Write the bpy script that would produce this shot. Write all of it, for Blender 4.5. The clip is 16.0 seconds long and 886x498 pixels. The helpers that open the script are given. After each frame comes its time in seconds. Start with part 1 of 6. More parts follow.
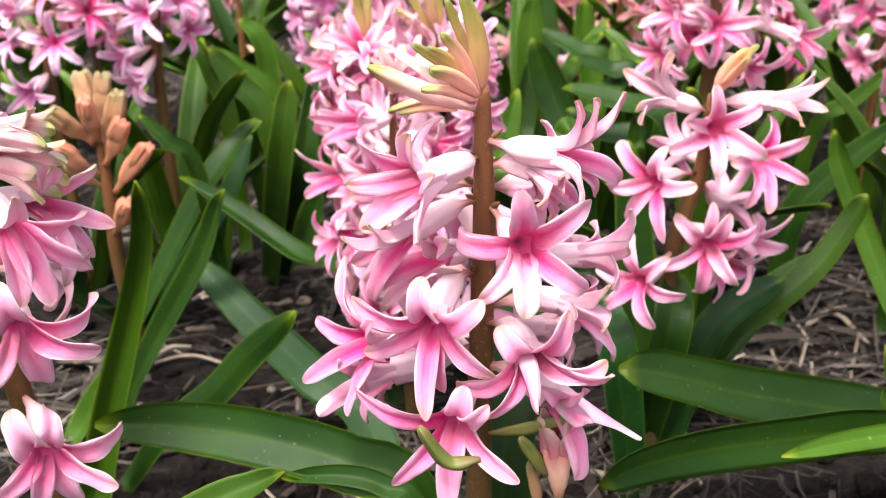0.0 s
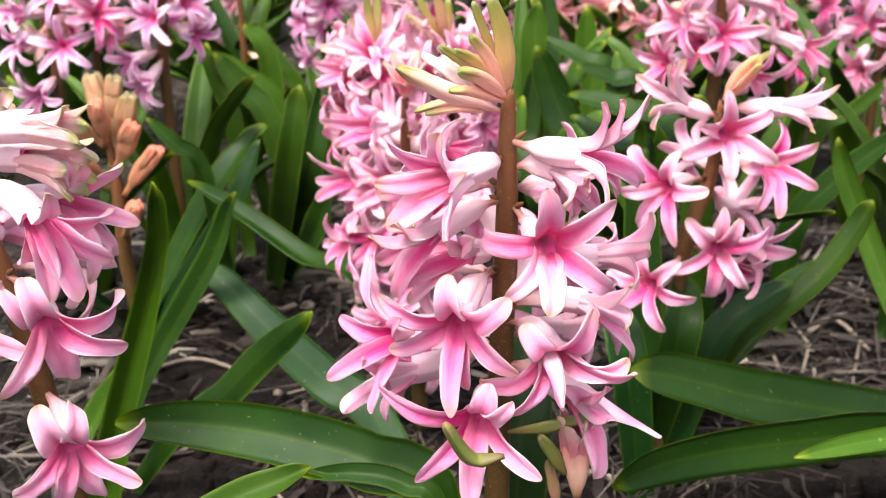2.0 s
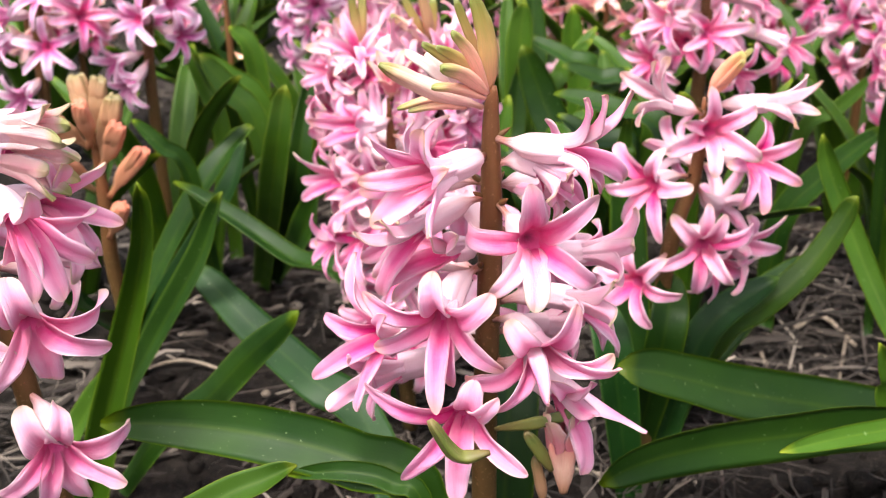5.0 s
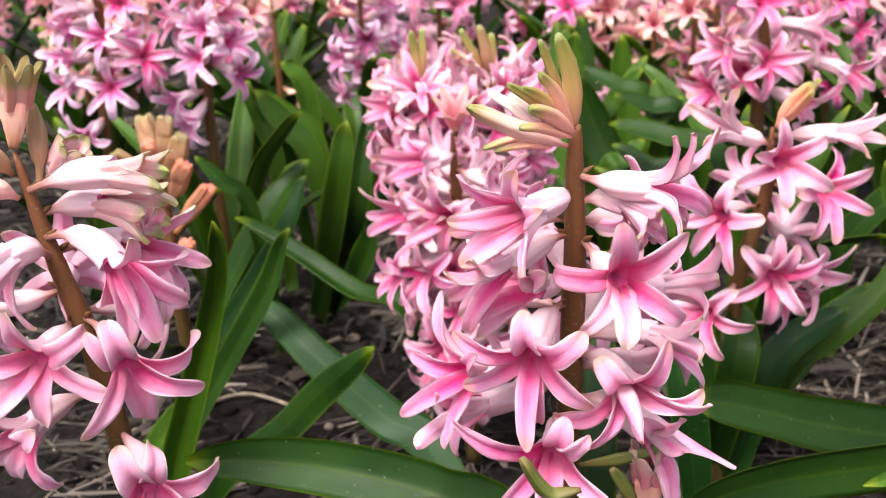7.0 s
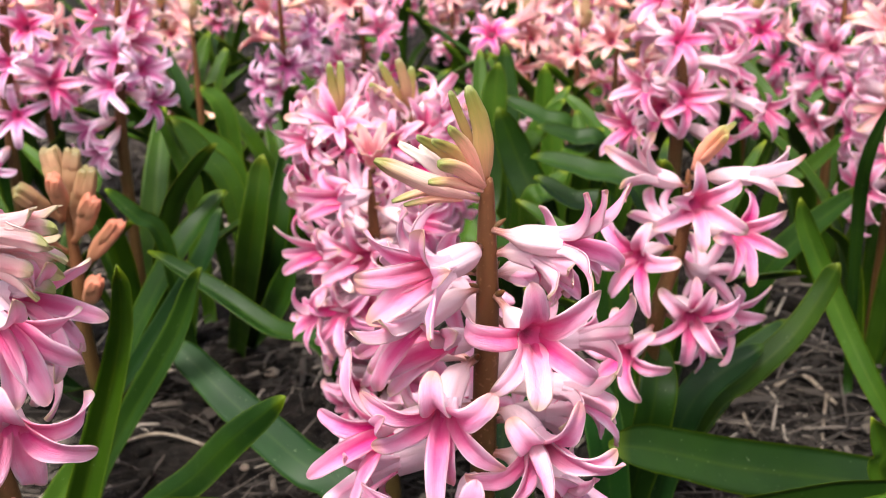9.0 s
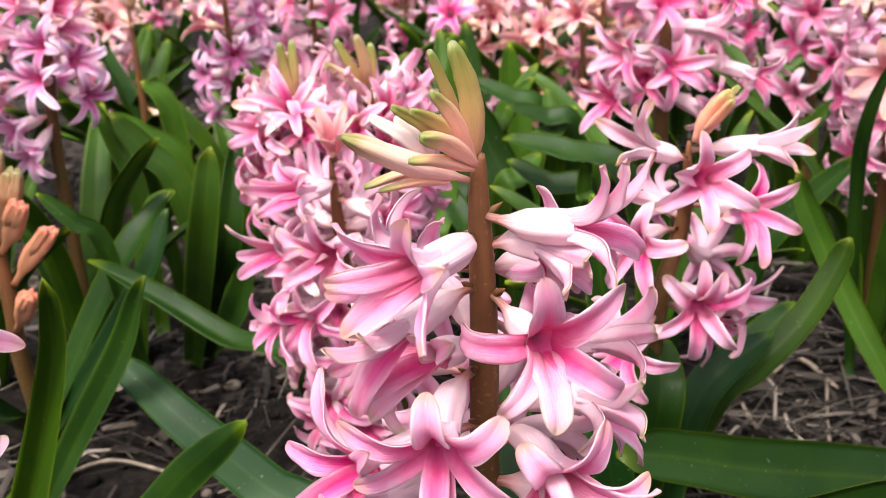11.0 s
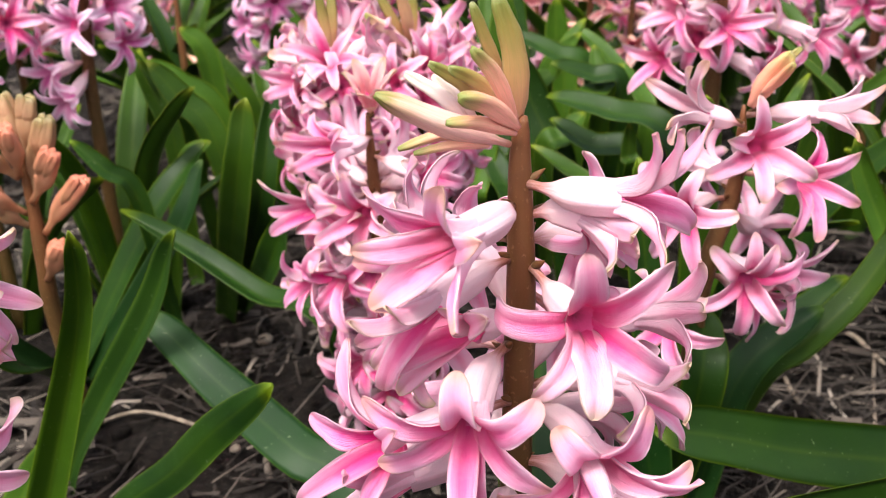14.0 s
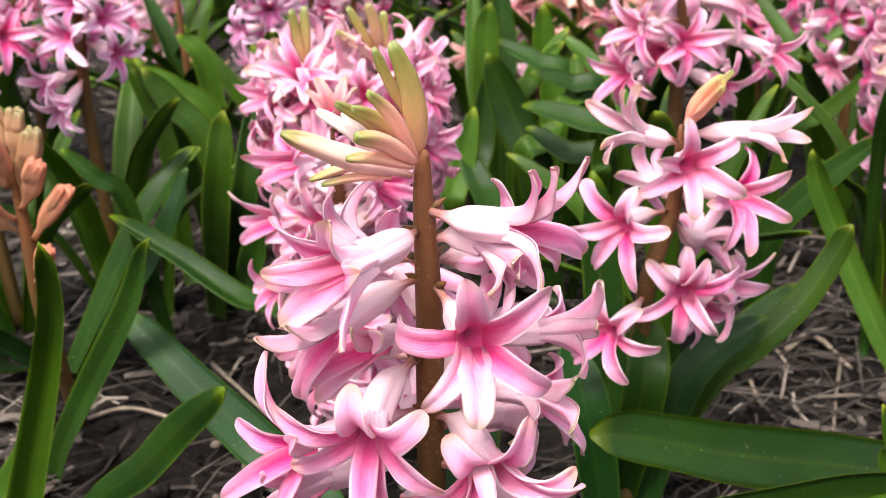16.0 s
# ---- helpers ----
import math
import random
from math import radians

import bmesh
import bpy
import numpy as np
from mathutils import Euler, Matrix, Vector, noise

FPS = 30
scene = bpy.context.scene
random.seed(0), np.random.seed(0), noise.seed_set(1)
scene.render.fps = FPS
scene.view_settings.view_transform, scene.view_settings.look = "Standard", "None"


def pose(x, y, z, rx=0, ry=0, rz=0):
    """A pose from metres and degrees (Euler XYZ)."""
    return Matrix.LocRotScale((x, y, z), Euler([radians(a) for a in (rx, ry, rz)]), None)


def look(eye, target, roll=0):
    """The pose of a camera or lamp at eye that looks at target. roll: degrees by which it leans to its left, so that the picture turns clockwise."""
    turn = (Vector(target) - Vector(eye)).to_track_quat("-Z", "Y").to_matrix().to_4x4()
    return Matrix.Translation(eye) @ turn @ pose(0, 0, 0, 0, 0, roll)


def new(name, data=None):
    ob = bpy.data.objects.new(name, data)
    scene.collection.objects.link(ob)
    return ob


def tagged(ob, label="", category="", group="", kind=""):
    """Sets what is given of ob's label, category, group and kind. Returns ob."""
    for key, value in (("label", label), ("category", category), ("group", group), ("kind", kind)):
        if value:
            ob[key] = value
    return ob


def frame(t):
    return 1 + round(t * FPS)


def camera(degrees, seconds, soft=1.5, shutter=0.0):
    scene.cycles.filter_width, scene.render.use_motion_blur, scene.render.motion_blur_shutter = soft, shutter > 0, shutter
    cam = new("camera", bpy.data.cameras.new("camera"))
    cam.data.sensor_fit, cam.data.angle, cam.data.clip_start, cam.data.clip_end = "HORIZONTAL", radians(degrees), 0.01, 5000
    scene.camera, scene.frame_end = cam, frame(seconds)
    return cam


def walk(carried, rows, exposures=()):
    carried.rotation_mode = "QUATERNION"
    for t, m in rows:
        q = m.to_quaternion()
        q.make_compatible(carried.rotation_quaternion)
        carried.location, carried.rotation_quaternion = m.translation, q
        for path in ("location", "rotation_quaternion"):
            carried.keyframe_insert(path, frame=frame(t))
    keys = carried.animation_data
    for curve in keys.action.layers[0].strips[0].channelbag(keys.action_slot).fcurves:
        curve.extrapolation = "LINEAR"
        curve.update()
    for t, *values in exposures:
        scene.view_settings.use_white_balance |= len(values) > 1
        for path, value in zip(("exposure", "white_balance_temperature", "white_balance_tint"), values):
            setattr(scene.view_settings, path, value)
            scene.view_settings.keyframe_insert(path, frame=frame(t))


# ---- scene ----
cam = camera(48.9, 16.0, soft=0.9)
cam.data.dof.use_dof = True
cam.data.dof.focus_distance = 0.195
cam.data.dof.aperture_fstop = 35.0
SKY, SUN = 0.145, 1.6
PATH = [
    (0, (0.014, -0.006, 0.245), (-0.096, 1.828, -0.544), -1.6),
    (0.5, (0.01, -0.011, 0.25), (-0.102, 1.835, -0.512), -1.4),
    (1, (0.011, -0.01, 0.248), (-0.072, 1.837, -0.514), -1.2),
    (1.5, (0.01, -0.009, 0.245), (-0.069, 1.836, -0.523), -1.3),
    (2, (0.006, -0.01, 0.244), (-0.083, 1.833, -0.527), -1.0),
    (2.5, (0.005, -0.007, 0.244), (-0.062, 1.837, -0.528), -1.0),
    (3, (0.008, -0.008, 0.244), (-0.068, 1.834, -0.53), -1.1),
    (3.5, (0.007, -0.009, 0.244), (-0.073, 1.835, -0.527), -1.1),
    (3.7, (0.008, -0.011, 0.243), (-0.063, 1.835, -0.525), -1.0),
    (5.8, (0.007, -0.01, 0.243), (-0.063, 1.835, -0.526), -1.5),
    (6, (0.007, -0.011, 0.244), (-0.064, 1.836, -0.518), -1.8),
    (6.5, (0.002, -0.011, 0.245), (-0.1, 1.842, -0.499), -2.4),
    (7, (-0.005, -0.012, 0.247), (-0.142, 1.85, -0.47), -2.7),
    (7.5, (-0.008, -0.012, 0.25), (-0.154, 1.861, -0.434), -2.5),
    (8, (-0.007, -0.011, 0.252), (-0.135, 1.867, -0.424), -2.4),
    (8.5, (-0.003, -0.004, 0.253), (-0.052, 1.875, -0.431), -1.7),
    (9, (0.0, -0.002, 0.253), (0.005, 1.875, -0.439), -1.2),
    (9.2, (0.001, -0.003, 0.253), (0.017, 1.87, -0.446), -1.3),
    (11.3, (-0.008, 0.039, 0.234), (0.083, 1.907, -0.474), -3.0),
    (11.5, (-0.01, 0.041, 0.23), (0.075, 1.913, -0.468), -2.7),
    (12, (-0.011, 0.055, 0.226), (0.102, 1.937, -0.44), -3.0),
    (12.5, (-0.014, 0.062, 0.221), (0.094, 1.946, -0.441), -3.2),
    (13, (-0.013, 0.056, 0.218), (0.069, 1.907, -0.533), -3.0),
    (13.5, (-0.015, 0.048, 0.235), (0.005, 1.899, -0.521), -1.8),
    (14, (-0.004, 0.046, 0.238), (0.0, 1.882, -0.554), -2.2),
    (14.5, (0.004, 0.046, 0.238), (-0.018, 1.876, -0.568), -2.5),
    (15, (0.015, 0.041, 0.244), (-0.007, 1.868, -0.571), -2.5),
    (15.5, (0.021, 0.037, 0.249), (-0.008, 1.874, -0.542), -2.7),
    (16, (0.019, 0.033, 0.249), (-0.027, 1.864, -0.555), -2.5),
]
walk(cam, [(t, look(eye, target, roll)) for t, eye, target, roll in PATH], [(0, 1.65), (1.5, 1.59), (3.7, 1.58), (5.8, 1.6), (7.5, 1.33), (9.2, 1.31), (11.5, 1.35), (12.5, 1.28), (14.5, 1.4), (16, 1.45)])

# ---------------------------------------------------------------- light
world = bpy.data.worlds.new("overcast_sky")
scene.world = world
world.use_nodes = True
wt = world.node_tree
sky = wt.nodes.new("ShaderNodeTexSky")
sky.sky_type = "NISHITA"
sky.sun_disc = False
sky.sun_elevation = radians(65)
sky.sun_rotation = radians(208)
sky.air_density = 1.0
sky.dust_density = 6.0
sky.ozone_density = 1.0
veil = wt.nodes.new("ShaderNodeHueSaturation")
veil.inputs["Saturation"].default_value = 0.66
wt.links.new(sky.outputs["Color"], veil.inputs["Color"])
wt.links.new(veil.outputs["Color"], wt.nodes["Background"].inputs["Color"])
wt.nodes["Background"].inputs["Strength"].default_value = SKY

sun = new("sun", bpy.data.lights.new("sun", "SUN"))
sun.data.energy = SUN
sun.data.angle = radians(14)
sun.data.color = (1.0, 0.97, 0.93)
sun.matrix_world = look((-0.35, -0.55, 1.6), (0, 0.1, 0))


# ---------------------------------------------------------------- materials
class Nodes:
    """A small wrapper to write node materials in few lines."""

    def __init__(self, name):
        self.mat = bpy.data.materials.new(name)
        self.mat.use_nodes = True
        self.tree = self.mat.node_tree
        self.bsdf = self.tree.nodes["Principled BSDF"]
        self.out = self.tree.nodes["Material Output"]

    def put(self, kind, **values):
        n = self.tree.nodes.new(kind)
        for key, value in values.items():
            n.inputs[key].default_value = value
        return n

    def link(self, a, b):
        self.tree.links.new(a, b)

    def set(self, socket, value):
        if isinstance(value, bpy.types.NodeSocket):
            self.link(value, socket)
        else:
            socket.default_value = value

    def math(self, op, a, b=0.0, clamp=False):
        n = self.tree.nodes.new("ShaderNodeMath")
        n.operation, n.use_clamp = op, clamp
        self.set(n.inputs[0], a)
        self.set(n.inputs[1], b)
        return n.outputs[0]

    def mix(self, fac, a, b):
        n = self.tree.nodes.new("ShaderNodeMix")
        n.data_type = "RGBA"
        self.set(n.inputs["Factor"], fac)
        self.set(n.inputs["A"], a if isinstance(a, bpy.types.NodeSocket) else (*a, 1))
        self.set(n.inputs["B"], b if isinstance(b, bpy.types.NodeSocket) else (*b, 1))
        return n.outputs["Result"]

    def ramp(self, fac, stops):
        n = self.tree.nodes.new("ShaderNodeValToRGB")
        while len(n.color_ramp.elements) < len(stops):
            n.color_ramp.elements.new(0.5)
        for e, (at, c) in zip(n.color_ramp.elements, stops):
            e.position = at
            e.color = (*c, 1) if isinstance(c, tuple) else (c, c, c, 1)
        self.link(fac, n.inputs[0])
        return n.outputs[0]

    def uv(self):
        n = self.tree.nodes.new("ShaderNodeUVMap")
        s = self.tree.nodes.new("ShaderNodeSeparateXYZ")
        self.link(n.outputs[0], s.inputs[0])
        return n.outputs[0], s.outputs[0], s.outputs[1]

    def noise(self, scale, detail=3.0, vector=None, stretch=None, rough=0.55):
        n = self.put("ShaderNodeTexNoise", Scale=scale, Detail=detail, Roughness=rough)
        if vector is None:
            vector = self.tree.nodes.new("ShaderNodeTexCoord").outputs["Object"]
        if stretch:
            m = self.tree.nodes.new("ShaderNodeMapping")
            m.inputs["Scale"].default_value = stretch
            self.link(vector, m.inputs[0])
            vector = m.outputs[0]
        self.link(vector, n.inputs["Vector"])
        return n.outputs[0]

    def random(self):
        return self.tree.nodes.new("ShaderNodeObjectInfo").outputs["Random"]

    def bump(self, height, strength, distance):
        n = self.put("ShaderNodeBump", Strength=strength, Distance=distance)
        self.link(height, n.inputs["Height"])
        self.link(n.outputs[0], self.bsdf.inputs["Normal"])
        return n.outputs[0]

    def translucent(self, color, share, normal=None):
        t = self.tree.nodes.new("ShaderNodeBsdfTranslucent")
        self.set(t.inputs["Color"], color)
        if normal:
            self.link(normal, t.inputs["Normal"])
        m = self.tree.nodes.new("ShaderNodeMixShader")
        m.inputs[0].default_value = share
        self.link(self.bsdf.outputs[0], m.inputs[1])
        self.link(t.outputs[0], m.inputs[2])
        self.link(m.outputs[0], self.out.inputs["Surface"])


def petal_material(name, rim, blade, rib, base, tip, tip_from, tip_amount, outer=False):
    """A tepal: whitish rim, pink blade, deeper stripe down the middle, fine lengthwise veins, a tip of another tint."""
    n = Nodes(name)
    uv, u, v = n.uv()
    off = n.math("MULTIPLY", n.math("ABSOLUTE", n.math("SUBTRACT", v, 0.5)), 2.0)
    wobble = n.math("MULTIPLY", n.math("SUBTRACT", n.noise(3.0, 2, uv, (2.0, 3.0, 1.0)), 0.5), 0.3)
    off = n.math("ADD", off, wobble)
    tone = n.ramp(off, ((0.0, rib), (0.2, rib), (0.5, blade), (0.7, blade), (0.84, rim), (0.94, (0.96, 0.86, 0.9)), (1.0, (0.97, 0.91, 0.93))) if not outer else ((0.0, rib), (0.14, rib), (0.36, blade), (0.62, rim), (1.0, rim)))
    tone = n.mix(n.ramp(u, ((0.3, 0.0), (0.7, 0.45))), tone, blade)
    tone = n.mix(n.ramp(u, ((0.55, 0.0), (1.0, 0.5))), tone, rim)
    tone = n.mix(n.ramp(u, ((0.0, 0.95), (0.3 if outer else 0.24, 0.8), (0.6, 0.0))), tone, base)
    vein = n.noise(1.0, 5, uv, (5.0, 38.0, 1.0))
    tone = n.mix(n.math("MULTIPLY", n.ramp(vein, ((0.4, 0.0), (0.72, 1.0))), 0.3), tone, rib)
    blotch = n.noise(160.0, 3)
    tone = n.mix(n.math("MULTIPLY", n.ramp(blotch, ((0.5, 0.0), (0.75, 1.0))), 0.25), tone, rim)
    rnd = n.random()
    dry = n.math("MULTIPLY", n.ramp(off, ((0.8, 0.0), (0.98, 1.0))), n.ramp(u, ((0.45, 0.0), (0.8, 1.0))))
    tone = n.mix(n.math("MULTIPLY", n.math("MULTIPLY", dry, rnd), 0.6), tone, tip)
    amount = n.math("MULTIPLY", n.ramp(u, ((tip_from, 0.0), (min(0.99, tip_from + 0.16), 1.0))), n.math("ADD", n.math("MULTIPLY", rnd, 0.6), 0.4))
    tone = n.mix(n.math("MULTIPLY", amount, tip_amount), tone, tip)
    hsv = n.put("ShaderNodeHueSaturation")
    n.link(tone, hsv.inputs["Color"])
    n.link(n.math("ADD", n.math("MULTIPLY", rnd, 0.16), 0.92), hsv.inputs["Value"])
    n.link(n.math("ADD", n.math("MULTIPLY", rnd, -0.3), 1.15), hsv.inputs["Saturation"])
    tone = hsv.outputs[0]
    n.link(tone, n.bsdf.inputs["Base Color"])
    n.bsdf.inputs["Roughness"].default_value = 0.45
    n.bsdf.inputs["Specular IOR Level"].default_value = 0.25
    fine = n.math("ADD", vein, n.math("MULTIPLY", n.noise(1400.0, 2), 0.35))
    normal = n.bump(fine, 0.6, 0.0007)
    n.translucent(tone, 0.36, normal)
    return n.mat


def bud_material(name, stops):
    """A bud or a tube: tints that run from its foot to its tip, with lengthwise streaks."""
    n = Nodes(name)
    uv, u, v = n.uv()
    shift = n.math("MULTIPLY", n.math("SUBTRACT", n.noise(1.0, 3, uv, (3.0, 14.0, 1.0)), 0.5), 0.3)
    tone = n.ramp(n.math("ADD", u, shift, True), stops)
    streak = n.noise(1.0, 4, uv, (4.0, 60.0, 1.0))
    tone = n.mix(n.math("MULTIPLY", n.ramp(streak, ((0.45, 0.0), (0.72, 1.0))), 0.4), tone, stops[-1][1])
    hsv = n.put("ShaderNodeHueSaturation")
    n.link(tone, hsv.inputs["Color"])
    n.link(n.math("ADD", n.math("MULTIPLY", n.random(), 0.26), 0.87), hsv.inputs["Value"])
    n.link(hsv.outputs[0], n.bsdf.inputs["Base Color"])
    n.bsdf.inputs["Roughness"].default_value = 0.4
    normal = n.bump(n.math("ADD", streak, n.math("MULTIPLY", n.noise(1200.0, 2), 0.4)), 0.3, 0.0005)
    n.translucent(hsv.outputs[0], 0.18, normal)
    return n.mat


def leaf_material(name, dark, light, bloom, edge):
    """A strap leaf: parallel veins, a dusty bloom in patches, paler margin."""
    n = Nodes(name)
    uv, u, v = n.uv()
    vein = n.noise(1.0, 4, uv, (2.0, 70.0, 1.0))
    broad = n.noise(26.0, 3)
    tone = n.mix(n.ramp(broad, ((0.3, 0.0), (0.7, 1.0))), dark, light)
    tone = n.mix(n.math("MULTIPLY", n.ramp(vein, ((0.35, 0.0), (0.7, 1.0))), 0.22), tone, light)
    tone = n.mix(n.math("MULTIPLY", n.ramp(n.noise(14.0, 4), ((0.45, 0.0), (0.75, 1.0))), 0.12), tone, bloom)
    off = n.math("MULTIPLY", n.math("ABSOLUTE", n.math("SUBTRACT", v, 0.5)), 2.0)
    tone = n.mix(n.math("MULTIPLY", n.ramp(off, ((0.92, 0.0), (1.0, 1.0))), 0.45), tone, edge)
    tone = n.mix(n.math("MULTIPLY", n.ramp(off, ((0.0, 1.0), (0.12, 0.0))), 0.1), tone, edge)
    tone = n.mix(n.math("MULTIPLY", n.ramp(u, ((0.93, 0.0), (1.0, 1.0))), 0.7), tone, edge)
    speck = n.ramp(n.noise(700.0, 2), ((0.7, 0.0), (0.76, 1.0)))
    tone = n.mix(n.math("MULTIPLY", speck, 0.3), tone, (0.35, 0.4, 0.25))
    hsv = n.put("ShaderNodeHueSaturation")
    n.link(tone, hsv.inputs["Color"])
    n.link(n.math("ADD", n.math("MULTIPLY", n.random(), 0.45), 0.64), hsv.inputs["Value"])
    hsv.inputs["Saturation"].default_value = 1.22
    n.link(hsv.outputs[0], n.bsdf.inputs["Base Color"])
    n.link(n.ramp(n.noise(60.0, 3), ((0.3, 0.42), (0.7, 0.58))), n.bsdf.inputs["Roughness"])
    n.bsdf.inputs["Specular IOR Level"].default_value = 0.2
    normal = n.bump(vein, 0.14, 0.0004)
    n.translucent(hsv.outputs[0], 0.22, normal)
    return n.mat


def stem_material(name, low, high, speck):
    n = Nodes(name)
    uv, u, v = n.uv()
    tone = n.mix(n.math("ADD", u, n.math("MULTIPLY", n.math("SUBTRACT", n.noise(60.0, 3), 0.5), 0.8), True), low, high)
    tone = n.mix(n.math("MULTIPLY", n.ramp(n.noise(900.0, 2), ((0.62, 0.0), (0.7, 1.0))), 0.5), tone, speck)
    tone = n.mix(n.math("MULTIPLY", n.noise(1.0, 3, uv, (6.0, 30.0, 1.0)), 0.3), tone, (0.05, 0.025, 0.012))
    n.link(tone, n.bsdf.inputs["Base Color"])
    n.bsdf.inputs["Roughness"].default_value = 0.5
    n.bsdf.inputs["Specular IOR Level"].default_value = 0.2
    n.bump(n.noise(1500.0, 3), 0.25, 0.0004)
    return n.mat


RIM, BLADE, RIB, FOOT = (0.94, 0.66, 0.79), (0.91, 0.39, 0.62), (0.87, 0.17, 0.41), (0.84, 0.095, 0.29)
TIPPED = petal_material("pink_tepal_with_tan_tip", RIM, BLADE, RIB, FOOT, (0.68, 0.37, 0.19), 0.78, 0.8)
SOFT = petal_material("soft_pink_tepal", (0.88, 0.64, 0.74), (0.88, 0.44, 0.62), (0.87, 0.22, 0.43), (0.85, 0.13, 0.32), (0.52, 0.38, 0.15), 0.84, 0.7)
SOFT_BACK = petal_material("soft_pink_tepal_back", (0.86, 0.64, 0.73), (0.86, 0.45, 0.61), (0.85, 0.26, 0.46), (0.8, 0.57, 0.64), (0.5, 0.4, 0.14), 0.86, 0.8, True)
INNER = petal_material("pink_tepal_face", RIM, BLADE, RIB, FOOT, (0.7, 0.36, 0.24), 0.88, 0.5)
OUTER = petal_material("pink_tepal_back", (0.94, 0.69, 0.8), (0.92, 0.45, 0.65), (0.87, 0.2, 0.44), (0.92, 0.68, 0.76), (0.8, 0.3, 0.45), 0.9, 0.5, True)
GREENTOP = petal_material("pink_green_bud_tepal", (0.66, 0.42, 0.3), (0.66, 0.36, 0.28), (0.62, 0.3, 0.24), (0.68, 0.34, 0.3), (0.27, 0.3, 0.06), 0.42, 1.0)
PALE = petal_material("white_pink_tepal", (0.84, 0.66, 0.7), (0.84, 0.56, 0.63), (0.82, 0.38, 0.5), (0.83, 0.57, 0.63), (0.6, 0.3, 0.14), 0.76, 0.9)
SALMONBUD = bud_material("salmon_bud", ((0.0, (0.6, 0.28, 0.2)), (0.2, (0.76, 0.32, 0.22)), (0.7, (0.74, 0.28, 0.16)), (0.9, (0.58, 0.32, 0.14)), (1.0, (0.3, 0.26, 0.07))))
OLIVE = bud_material("olive_green", ((0.0, (0.13, 0.09, 0.025)), (0.4, (0.15, 0.16, 0.03)), (0.8, (0.12, 0.16, 0.03)), (1.0, (0.2, 0.15, 0.05))))
GREENTIP = petal_material("cream_tepal_with_green_tip", (0.92, 0.75, 0.68), (0.92, 0.62, 0.6), (0.86, 0.42, 0.48), (0.9, 0.58, 0.56), (0.34, 0.36, 0.06), 0.74, 0.95)
SALMON = petal_material("salmon_tepal", (0.93, 0.71, 0.64), (0.9, 0.54, 0.5), (0.84, 0.34, 0.39), (0.82, 0.32, 0.36), (0.68, 0.5, 0.25), 0.8, 0.8)
MAUVE = petal_material("mauve_pink_tepal", (0.95, 0.82, 0.9), (0.92, 0.64, 0.8), (0.82, 0.3, 0.56), (0.74, 0.16, 0.42), (0.8, 0.34, 0.54), 0.88, 0.5)
TUBE = bud_material("pale_pink_tube", ((0.0, (0.2, 0.09, 0.04)), (0.16, (0.3, 0.1, 0.06)), (0.3, (0.6, 0.33, 0.33)), (0.45, (0.66, 0.46, 0.48)), (0.75, (0.69, 0.47, 0.52)), (1.0, (0.76, 0.5, 0.58))))
TUBE_SALMON = bud_material("salmon_tube", ((0.0, (0.2, 0.1, 0.04)), (0.2, (0.6, 0.3, 0.18)), (0.6, (0.88, 0.55, 0.42)), (1.0, (0.75, 0.28, 0.22))))
CREAM = bud_material("cream_bud", ((0.0, (0.6, 0.26, 0.18)), (0.16, (0.82, 0.47, 0.43)), (0.6, (0.85, 0.58, 0.5)), (0.84, (0.72, 0.46, 0.31)), (0.93, (0.32, 0.27, 0.07)), (1.0, (0.19, 0.2, 0.04))))
PALEBUD = bud_material("white_pink_bud", ((0.0, (0.8, 0.46, 0.46)), (0.4, (0.72, 0.57, 0.56)), (0.85, (0.72, 0.62, 0.56)), (1.0, (0.72, 0.56, 0.38))))
GREENBUD = bud_material("olive_bud", ((0.0, (0.6, 0.27, 0.16)), (0.28, (0.54, 0.3, 0.13)), (0.55, (0.36, 0.25, 0.075)), (0.8, (0.25, 0.21, 0.045)), (0.95, (0.17, 0.19, 0.035)), (1.0, (0.24, 0.25, 0.08))))
PEACH = bud_material("peach_bud_with_green_tip", ((0.0, (0.68, 0.3, 0.22)), (0.3, (0.76, 0.34, 0.26)), (0.62, (0.72, 0.37, 0.25)), (0.8, (0.46, 0.32, 0.13)), (1.0, (0.19, 0.22, 0.045))))
ORANGE_TEPAL = petal_material("orange_tepal", (0.74, 0.36, 0.24), (0.68, 0.22, 0.14), (0.58, 0.15, 0.09), (0.66, 0.24, 0.15), (0.5, 0.34, 0.14), 0.85, 0.6)
TAN_TEPAL = petal_material("tan_tepal", (0.58, 0.4, 0.24), (0.52, 0.34, 0.19), (0.44, 0.26, 0.13), (0.52, 0.32, 0.18), (0.36, 0.32, 0.12), 0.75, 0.8)
ORANGE = bud_material("orange_bud", ((0.0, (0.3, 0.11, 0.05)), (0.2, (0.46, 0.22, 0.11)), (0.6, (0.58, 0.25, 0.14)), (1.0, (0.58, 0.19, 0.11))))
TANBUD = bud_material("tan_bud", ((0.0, (0.34, 0.16, 0.08)), (0.35, (0.44, 0.23, 0.13)), (0.75, (0.36, 0.2, 0.1)), (1.0, (0.2, 0.16, 0.05))))
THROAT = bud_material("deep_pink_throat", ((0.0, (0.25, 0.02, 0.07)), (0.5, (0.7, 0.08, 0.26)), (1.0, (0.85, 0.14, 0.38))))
STEM = stem_material("brown_stem", (0.07, 0.046, 0.013), (0.15, 0.052, 0.02), (0.26, 0.14, 0.07))
